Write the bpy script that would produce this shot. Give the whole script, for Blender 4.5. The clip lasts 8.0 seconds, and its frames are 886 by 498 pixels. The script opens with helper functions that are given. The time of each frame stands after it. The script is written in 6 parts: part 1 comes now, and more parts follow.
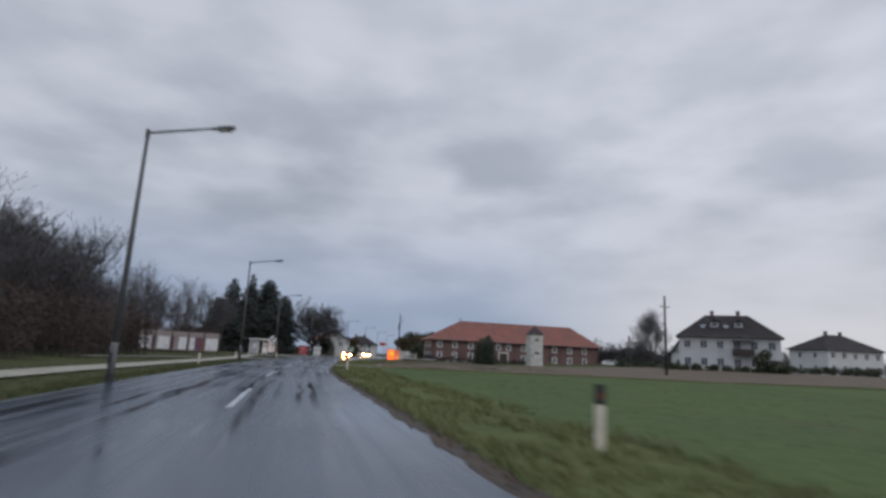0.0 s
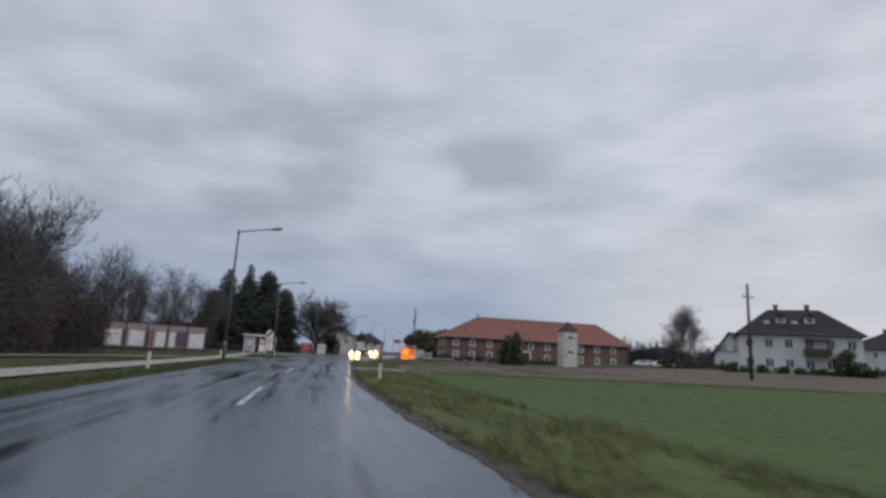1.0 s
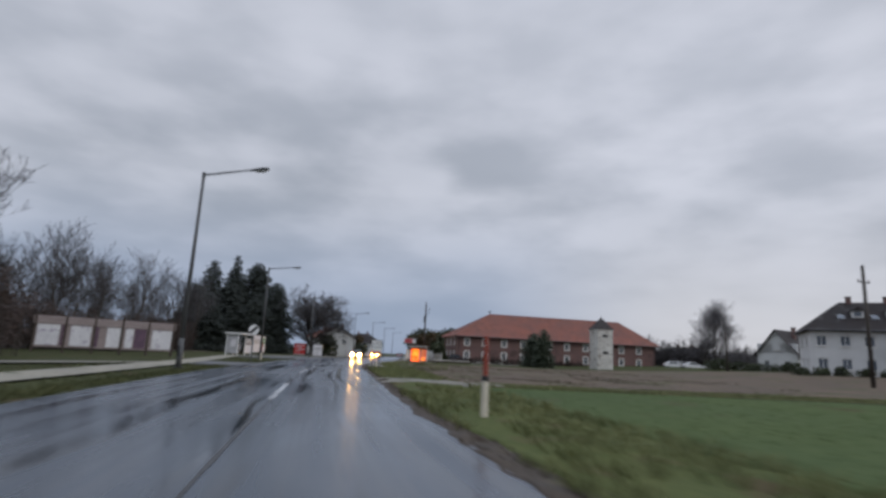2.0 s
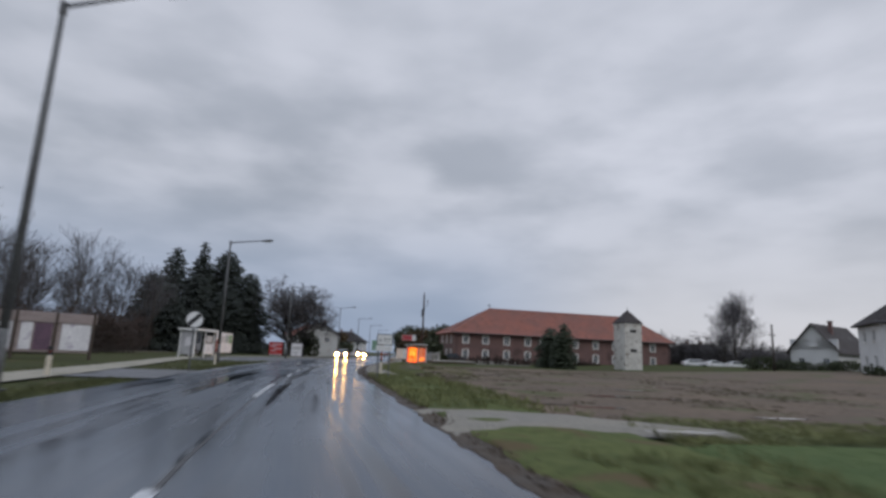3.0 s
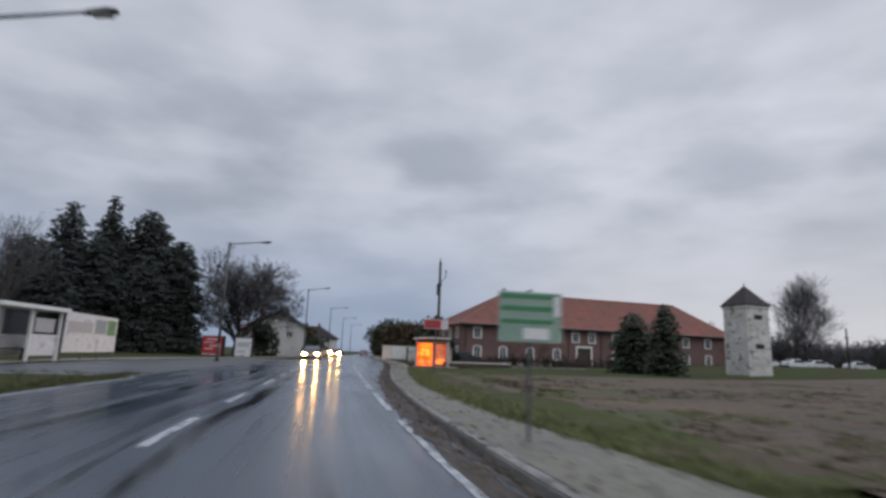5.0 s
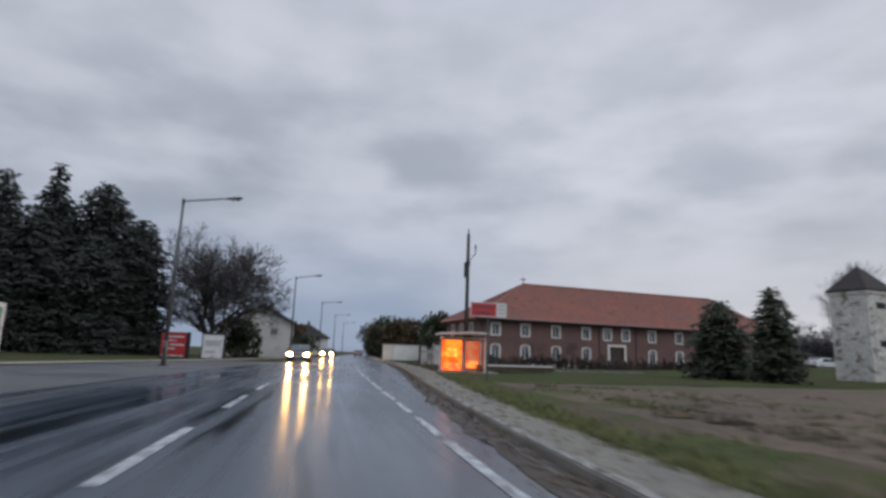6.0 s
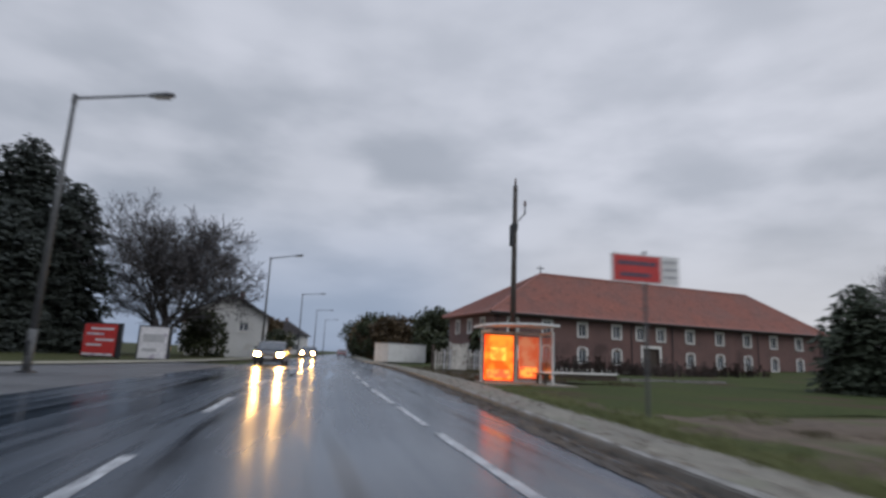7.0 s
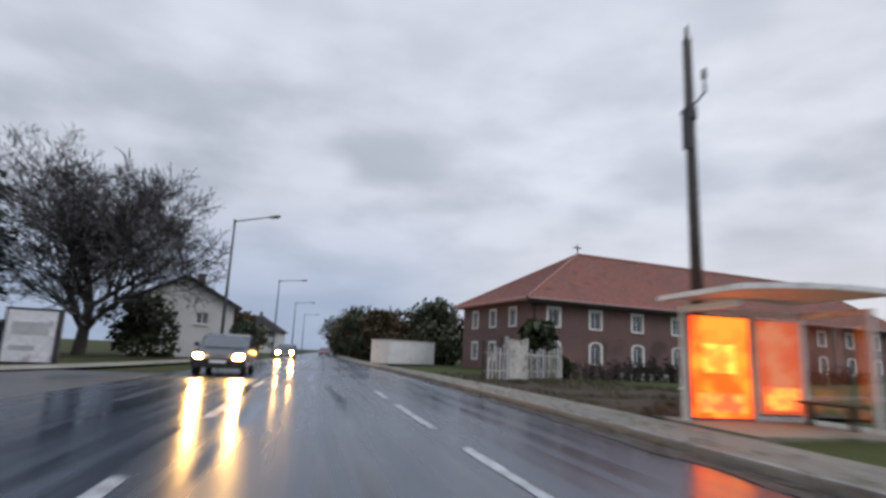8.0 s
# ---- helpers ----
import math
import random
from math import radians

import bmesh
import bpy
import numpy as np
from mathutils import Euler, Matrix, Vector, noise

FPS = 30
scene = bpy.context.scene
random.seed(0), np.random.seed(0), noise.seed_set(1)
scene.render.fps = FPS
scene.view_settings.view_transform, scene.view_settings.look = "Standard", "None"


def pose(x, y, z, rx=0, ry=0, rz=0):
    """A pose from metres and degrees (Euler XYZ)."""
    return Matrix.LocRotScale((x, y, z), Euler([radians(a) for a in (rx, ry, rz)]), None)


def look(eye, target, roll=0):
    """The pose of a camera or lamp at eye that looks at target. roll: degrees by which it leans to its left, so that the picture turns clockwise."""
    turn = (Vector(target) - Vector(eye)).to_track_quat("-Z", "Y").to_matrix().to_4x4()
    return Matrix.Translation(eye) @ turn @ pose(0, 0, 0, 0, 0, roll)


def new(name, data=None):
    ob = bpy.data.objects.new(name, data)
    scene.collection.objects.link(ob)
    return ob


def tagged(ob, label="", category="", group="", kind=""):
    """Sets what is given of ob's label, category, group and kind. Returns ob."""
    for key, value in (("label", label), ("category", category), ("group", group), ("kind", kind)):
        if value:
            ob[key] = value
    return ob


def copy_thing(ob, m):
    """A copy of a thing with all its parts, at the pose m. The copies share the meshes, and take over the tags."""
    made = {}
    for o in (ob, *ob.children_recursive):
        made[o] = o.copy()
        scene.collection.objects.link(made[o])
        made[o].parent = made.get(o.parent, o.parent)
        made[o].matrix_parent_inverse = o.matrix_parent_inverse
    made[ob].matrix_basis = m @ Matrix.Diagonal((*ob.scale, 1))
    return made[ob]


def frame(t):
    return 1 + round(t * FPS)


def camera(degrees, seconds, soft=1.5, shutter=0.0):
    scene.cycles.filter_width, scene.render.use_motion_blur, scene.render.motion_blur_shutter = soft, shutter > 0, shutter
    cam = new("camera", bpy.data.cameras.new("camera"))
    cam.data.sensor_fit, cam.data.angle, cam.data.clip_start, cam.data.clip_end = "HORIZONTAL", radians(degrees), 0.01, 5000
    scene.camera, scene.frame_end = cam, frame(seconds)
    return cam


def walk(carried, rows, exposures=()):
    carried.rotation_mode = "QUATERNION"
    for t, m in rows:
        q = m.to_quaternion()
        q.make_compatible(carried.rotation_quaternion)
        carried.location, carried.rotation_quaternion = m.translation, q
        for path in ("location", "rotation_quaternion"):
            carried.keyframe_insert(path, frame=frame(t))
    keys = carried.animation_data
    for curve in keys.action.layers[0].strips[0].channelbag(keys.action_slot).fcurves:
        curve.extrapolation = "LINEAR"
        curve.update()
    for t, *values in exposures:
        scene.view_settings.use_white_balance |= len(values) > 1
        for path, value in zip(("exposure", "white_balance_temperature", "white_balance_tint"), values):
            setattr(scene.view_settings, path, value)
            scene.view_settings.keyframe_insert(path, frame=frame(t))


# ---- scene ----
cam = camera(77.1, 8.0, soft=3.0, shutter=0.5)
PATH = [
    (0, (1.351, 0.456, 1.236), (1.34, 2.419, 1.615), 2.8),
    (0.5, (-0.530, 7.750, 1.287), (-0.547, 9.715, 1.661), 3.2),
    (1, (-2.29, 14.17, 1.194), (-2.306, 16.135, 1.568), 3.0),
    (1.5, (-4.075, 20.652, 1.113), (-4.084, 22.616, 1.489), 2.8),
    (1.7, (-4.828, 23.520, 1.117), (-4.833, 25.484, 1.495), 2.8),
    (2.8, (-8.230, 39.050, 1.179), (-8.162, 41.013, 1.554), 2.5),
    (3, (-8.570, 41.500, 1.180), (-8.492, 43.463, 1.555), 2.4),
    (3.5, (-9.718, 48.761, 1.137), (-9.595, 50.721, 1.514), 2.1),
    (4, (-10.903, 55.893, 1.092), (-10.725, 57.849, 1.468), 1.7),
    (4.5, (-11.974, 63.29, 1.092), (-11.787, 65.246, 1.465), 2.0),
    (4.7, (-12.328, 65.981, 1.092), (-12.137, 67.936, 1.465), 2.1),
    (5.8, (-13.979, 80.314, 1.059), (-13.752, 82.266, 1.431), 2.0),
    (6, (-14.247, 82.657, 1.043), (-14.011, 84.608, 1.417), 2.0),
    (6.5, (-14.964, 89.189, 0.994), (-14.681, 91.134, 1.368), 2.3),
    (7, (-15.377, 95.055, 1.021), (-15.075, 96.996, 1.399), 2.5),
    (7.2, (-15.570, 97.950, 1.029), (-15.247, 99.886, 1.411), 2.6),
    (7.5, (-15.954, 102.002, 1.03), (-15.619, 103.937, 1.409), 2.4),
    (8, (-16.483, 109.024, 1.034), (-16.106, 110.951, 1.41), 2.6),
]
walk(cam, [(t, look(eye, target, roll)) for t, eye, target, roll in PATH], exposures=((0, 0.0), (7.0, 0.0), (7.5, 0.15), (8, 0.28)))

# ---------------------------------------------------------------- light
def build_world():
    w = bpy.data.worlds.new("overcast_sky")
    scene.world = w
    w.use_nodes = True
    nt = w.node_tree
    nt.nodes.clear()
    N = nt.nodes.new
    L = nt.links.new

    def math_node(op, a, b=None, c=None):
        n = N("ShaderNodeMath")
        n.operation = op
        for i, v in enumerate((a, b, c)):
            if v is None:
                continue
            if isinstance(v, (int, float)):
                n.inputs[i].default_value = v
            else:
                L(v, n.inputs[i])
        return n.outputs[0]

    def smooth(v, a, b):
        n = N("ShaderNodeMapRange")
        n.interpolation_type = "SMOOTHSTEP"
        n.inputs["From Min"].default_value, n.inputs["From Max"].default_value = a, b
        L(v, n.inputs["Value"])
        return n.outputs[0]

    def mix(fac, a, b, blend="MIX"):
        n = N("ShaderNodeMix")
        n.data_type, n.blend_type = "RGBA", blend
        for sock, v in ((n.inputs[0], fac), (n.inputs[6], a), (n.inputs[7], b)):
            if isinstance(v, (int, float)):
                sock.default_value = v
            elif isinstance(v, tuple):
                sock.default_value = (*v, 1)
            else:
                L(v, sock)
        return n.outputs[2]

    tc = N("ShaderNodeTexCoord")
    sep = N("ShaderNodeSeparateXYZ")
    L(tc.outputs["Generated"], sep.inputs[0])
    x, y, z = sep.outputs
    # cloud layers: long and flat towards the horizon, rounder overhead
    comb = N("ShaderNodeCombineXYZ")
    L(x, comb.inputs[0])
    L(y, comb.inputs[1])
    L(math_node("MULTIPLY", math_node("POWER", math_node("MAXIMUM", z, 0.0), 0.8), 2.5), comb.inputs[2])

    def noise_tex(scale, detail, rough, distort, off):
        m = N("ShaderNodeMapping")
        m.inputs["Location"].default_value = off
        L(comb.outputs[0], m.inputs[0])
        n = N("ShaderNodeTexNoise")
        n.inputs["Scale"].default_value, n.inputs["Detail"].default_value = scale, detail
        n.inputs["Roughness"].default_value, n.inputs["Distortion"].default_value = rough, distort
        L(m.outputs[0], n.inputs["Vector"])
        return n.outputs[0]

    big = smooth(noise_tex(1.9, 3, 0.45, 0.1, (5.3, 0.4, 1.6)), 0.34, 0.66)
    mid = smooth(noise_tex(5.4, 6, 0.44, 0.0, (2.7, 6.2, 1.1)), 0.30, 0.70)
    fac = math_node("ADD", math_node("MULTIPLY", big, 0.36), math_node("MULTIPLY", mid, 0.64))
    # softer overhead
    calm = math_node("MULTIPLY", smooth(z, 0.26, 0.58), 0.5)
    fac = math_node("ADD", math_node("MULTIPLY", fac, math_node("SUBTRACT", 1.0, calm)), math_node("MULTIPLY", calm, 0.66))
    clouds = mix(fac, (0.372, 0.407, 0.477), (0.662, 0.688, 0.778))
    # a bluer, darker bank low over the road, a paler gap over the fields
    low = smooth(z, 0.30, 0.02)
    side = smooth(x, 0.05, 0.42)
    bank = mix(side, (0.235, 0.315, 0.465), (0.60, 0.605, 0.655))
    clouds = mix(math_node("MULTIPLY", low, 0.78), clouds, bank)
    # thick cloud is brightest overhead
    top = smooth(z, 0.55, 0.95)
    clouds = mix(1.0, clouds, mix(top, (1, 1, 1), (2.35, 2.5, 2.7)), "MULTIPLY")
    sky = N("ShaderNodeTexSky")
    sky.sky_type, sky.sun_disc = "NISHITA", False
    sky.sun_elevation, sky.sun_rotation = radians(28), radians(60)
    skyc = mix(1.0, sky.outputs[0], (0.06, 0.06, 0.06), "MULTIPLY")
    out = mix(0.06, clouds, skyc)
    bg = N("ShaderNodeBackground")
    L(out, bg.inputs[0])
    bg.inputs[1].default_value = SKY_STRENGTH
    o = N("ShaderNodeOutputWorld")
    L(bg.outputs[0], o.inputs[0])


SKY_STRENGTH = 1.0
build_world()
sun = new("sun", bpy.data.lights.new("sun", "SUN"))
sun.data.energy, sun.data.angle, sun.data.color = 0.6, radians(25), (1.0, 0.98, 0.94)
sun.matrix_world = look((60, 40, 60), (0, 80, 0))


# ---------------------------------------------------------------- materials
def surf(name, dark, light, scale=1.0, rough=(0.6, 0.9), bump=0.2, bump_scale=30.0, fine=12.0, coord="Object", stretch=(1, 1, 1),
         metal=0.0, spots=None, vary=0.0, spec=0.5, bump_distance=0.02):
    """A two-scale noise surface: large patches and fine grain, with relief. spots: (colour, scale, amount) for stains."""
    m = bpy.data.materials.new(name)
    m.use_nodes = True
    nt = m.node_tree
    N, L = nt.nodes.new, nt.links.new
    b = nt.nodes["Principled BSDF"]
    tc = N("ShaderNodeTexCoord")
    mp = N("ShaderNodeMapping")
    mp.inputs["Scale"].default_value = stretch
    L(tc.outputs[coord], mp.inputs[0])

    def tex(s, detail=5.0):
        n = N("ShaderNodeTexNoise")
        n.inputs["Scale"].default_value, n.inputs["Detail"].default_value = s, detail
        L(mp.outputs[0], n.inputs["Vector"])
        return n.outputs[0]

    def ramp(v, lo, hi):
        r = N("ShaderNodeMapRange")
        r.inputs["From Min"].default_value, r.inputs["From Max"].default_value = lo, hi
        L(v, r.inputs["Value"])
        return r.outputs[0]

    def mix(f, a, c):
        n = N("ShaderNodeMix")
        n.data_type = "RGBA"
        for sock, v in ((n.inputs[0], f), (n.inputs[6], a), (n.inputs[7], c)):
            if isinstance(v, tuple):
                sock.default_value = (*v, 1)
            elif isinstance(v, float):
                sock.default_value = v
            else:
                L(v, sock)
        return n.outputs[2]

    patch, grain = tex(scale, 4.0), tex(scale * fine, 6.0)
    add = N("ShaderNodeMath")
    add.operation = "MULTIPLY_ADD"
    L(grain, add.inputs[0])
    add.inputs[1].default_value = 0.55
    half = N("ShaderNodeMath")
    half.operation = "MULTIPLY"
    L(patch, half.inputs[0])
    half.inputs[1].default_value = 0.45
    L(half.outputs[0], add.inputs[2])
    col = mix(ramp(add.outputs[0], 0.34, 0.66), dark, light)
    if spots:
        col = mix(ramp(tex(spots[1], 3.0), 0.62 - 0.2 * spots[2], 0.72 - 0.2 * spots[2]), col, spots[0])
    if vary:
        info = N("ShaderNodeObjectInfo")
        hsv = N("ShaderNodeHueSaturation")
        v = N("ShaderNodeMapRange")
        v.inputs["To Min"].default_value, v.inputs["To Max"].default_value = 1 - vary, 1 + vary
        L(info.outputs["Random"], v.inputs["Value"])
        L(v.outputs[0], hsv.inputs["Value"])
        L(col, hsv.inputs["Color"])
        col = hsv.outputs[0]
    L(col, b.inputs["Base Color"])
    rr = N("ShaderNodeMapRange")
    rr.inputs["From Min"].default_value, rr.inputs["From Max"].default_value = 0.35, 0.65
    rr.inputs["To Min"].default_value, rr.inputs["To Max"].default_value = rough
    L(patch, rr.inputs["Value"])
    L(rr.outputs[0], b.inputs["Roughness"])
    b.inputs["Metallic"].default_value = metal
    b.inputs["Specular IOR Level"].default_value = spec
    if bump:
        bp = N("ShaderNodeBump")
        bp.inputs["Strength"].default_value, bp.inputs["Distance"].default_value = bump, bump_distance
        L(tex(bump_scale, 4.0), bp.inputs["Height"])
        L(bp.outputs[0], b.inputs["Normal"])
    return m


def glow(name, colour, strength, second=None, scale=2.0):
    m = bpy.data.materials.new(name)
    m.use_nodes = True
    nt = m.node_tree
    b = nt.nodes["Principled BSDF"]
    b.inputs["Base Color"].default_value = (*colour, 1)
    b.inputs["Emission Color"].default_value = (*colour, 1)
    b.inputs["Emission Strength"].default_value = strength
    b.inputs["Roughness"].default_value = 0.25
    if second:
        tc, n, r, x = (nt.nodes.new("ShaderNode" + k) for k in ("TexCoord", "TexNoise", "MapRange", "Mix"))
        n.inputs["Scale"].default_value = scale
        nt.links.new(tc.outputs["Object"], n.inputs["Vector"])
        r.inputs["From Min"].default_value, r.inputs["From Max"].default_value = 0.45, 0.6
        nt.links.new(n.outputs[0], r.inputs["Value"])
        x.data_type = "RGBA"
        nt.links.new(r.outputs[0], x.inputs[0])
        x.inputs[6].default_value, x.inputs[7].default_value = (*colour, 1), (*second, 1)
        nt.links.new(x.outputs[2], b.inputs["Emission Color"])
        nt.links.new(x.outputs[2], b.inputs["Base Color"])
    return m


def glass(name, colour=(0.6, 0.66, 0.7), rough=0.03, through_it=0.8):
    m = bpy.data.materials.new(name)
    m.use_nodes = True
    b = m.node_tree.nodes["Principled BSDF"]
    b.inputs["Base Color"].default_value = (*colour, 1)
    b.inputs["Roughness"].default_value = rough
    b.inputs["Transmission Weight"].default_value = through_it
    b.inputs["IOR"].default_value = 1.45
    return m


def wet_road(name, lanes):
    """Wet asphalt. UV: u metres across from the centre line, v metres along. lanes: (offset, half width, depth) of
    wheel tracks, darkened by colour.
    """
    m = bpy.data.materials.new(name)
    m.use_nodes = True
    nt = m.node_tree
    N, L = nt.nodes.new, nt.links.new
    b = nt.nodes["Principled BSDF"]
    tc = N("ShaderNodeTexCoord")
    sep = N("ShaderNodeSeparateXYZ")
    L(tc.outputs["UV"], sep.inputs[0])

    def tex(s, detail, stretch):
        mp = N("ShaderNodeMapping")
        mp.inputs["Scale"].default_value = stretch
        L(tc.outputs["UV"], mp.inputs[0])
        n = N("ShaderNodeTexNoise")
        n.inputs["Scale"].default_value, n.inputs["Detail"].default_value = s, detail
        L(mp.outputs[0], n.inputs["Vector"])
        return n.outputs[0]

    def op(kind, a, c):
        n = N("ShaderNodeMath")
        n.operation = kind
        for i, v in enumerate((a, c)):
            if isinstance(v, (int, float)):
                n.inputs[i].default_value = v
            else:
                L(v, n.inputs[i])
        return n.outputs[0]

    def ramp(v, lo, hi, to0=0.0, to1=1.0, kind="SMOOTHSTEP"):
        r = N("ShaderNodeMapRange")
        r.interpolation_type = kind
        for k, val in (("From Min", lo), ("From Max", hi), ("To Min", to0), ("To Max", to1)):
            r.inputs[k].default_value = val
        L(v, r.inputs["Value"])
        return r.outputs[0]

    streak = tex(1.0, 6.0, (3.4, 0.09, 1))
    patch = tex(0.35, 4.0, (1, 0.35, 1))
    grain = tex(60.0, 3.0, (1, 1, 1))
    wob = op("MULTIPLY", op("SUBTRACT", tex(0.12, 2.0, (0.2, 1, 1)), 0.5), 0.9)
    u = op("ADD", sep.outputs[0], wob)
    track = None
    for off, half, depth in lanes:
        d = op("ABSOLUTE", op("SUBTRACT", u, off), 0)
        t = ramp(d, half, half * 0.25, 0.0, depth)
        track = t if track is None else op("MAXIMUM", track, t)
    broken = ramp(tex(1.0, 4.0, (1.3, 0.10, 1)), 0.40, 0.58)
    track = op("MULTIPLY", track, broken)
    light = ramp(streak, 0.3, 0.7)
    fac = op("ADD", op("MULTIPLY", light, 0.5), op("MULTIPLY", grain, 0.5))
    mx = N("ShaderNodeMix")
    mx.data_type = "RGBA"
    L(fac, mx.inputs[0])
    mx.inputs[6].default_value, mx.inputs[7].default_value = (0.011, 0.016, 0.024, 1), (0.048, 0.066, 0.092, 1)
    # track colour and specular lowered in place of dark trees mirrored in wet ruts
    dk = N("ShaderNodeMix")
    dk.data_type = "RGBA"
    L(track, dk.inputs[0])
    L(mx.outputs[2], dk.inputs[6])
    dk.inputs[7].default_value = (0.012, 0.013, 0.016, 1)
    L(dk.outputs[2], b.inputs["Base Color"])
    rough = op("ADD", ramp(patch, 0.35, 0.65, 0.12, 0.26, "LINEAR"), op("MULTIPLY", light, 0.12))
    L(op("MAXIMUM", op("SUBTRACT", rough, op("MULTIPLY", track, 0.16)), 0.045), b.inputs["Roughness"])
    L(op("SUBTRACT", 0.5, op("MULTIPLY", track, 0.30)), b.inputs["Specular IOR Level"])
    bp = N("ShaderNodeBump")
    bp.inputs["Strength"].default_value, bp.inputs["Distance"].default_value = 0.16, 0.005
    L(tex(25.0, 4.0, (1, 1, 1)), bp.inputs["Height"])
    L(bp.outputs[0], b.inputs["Normal"])
    return m


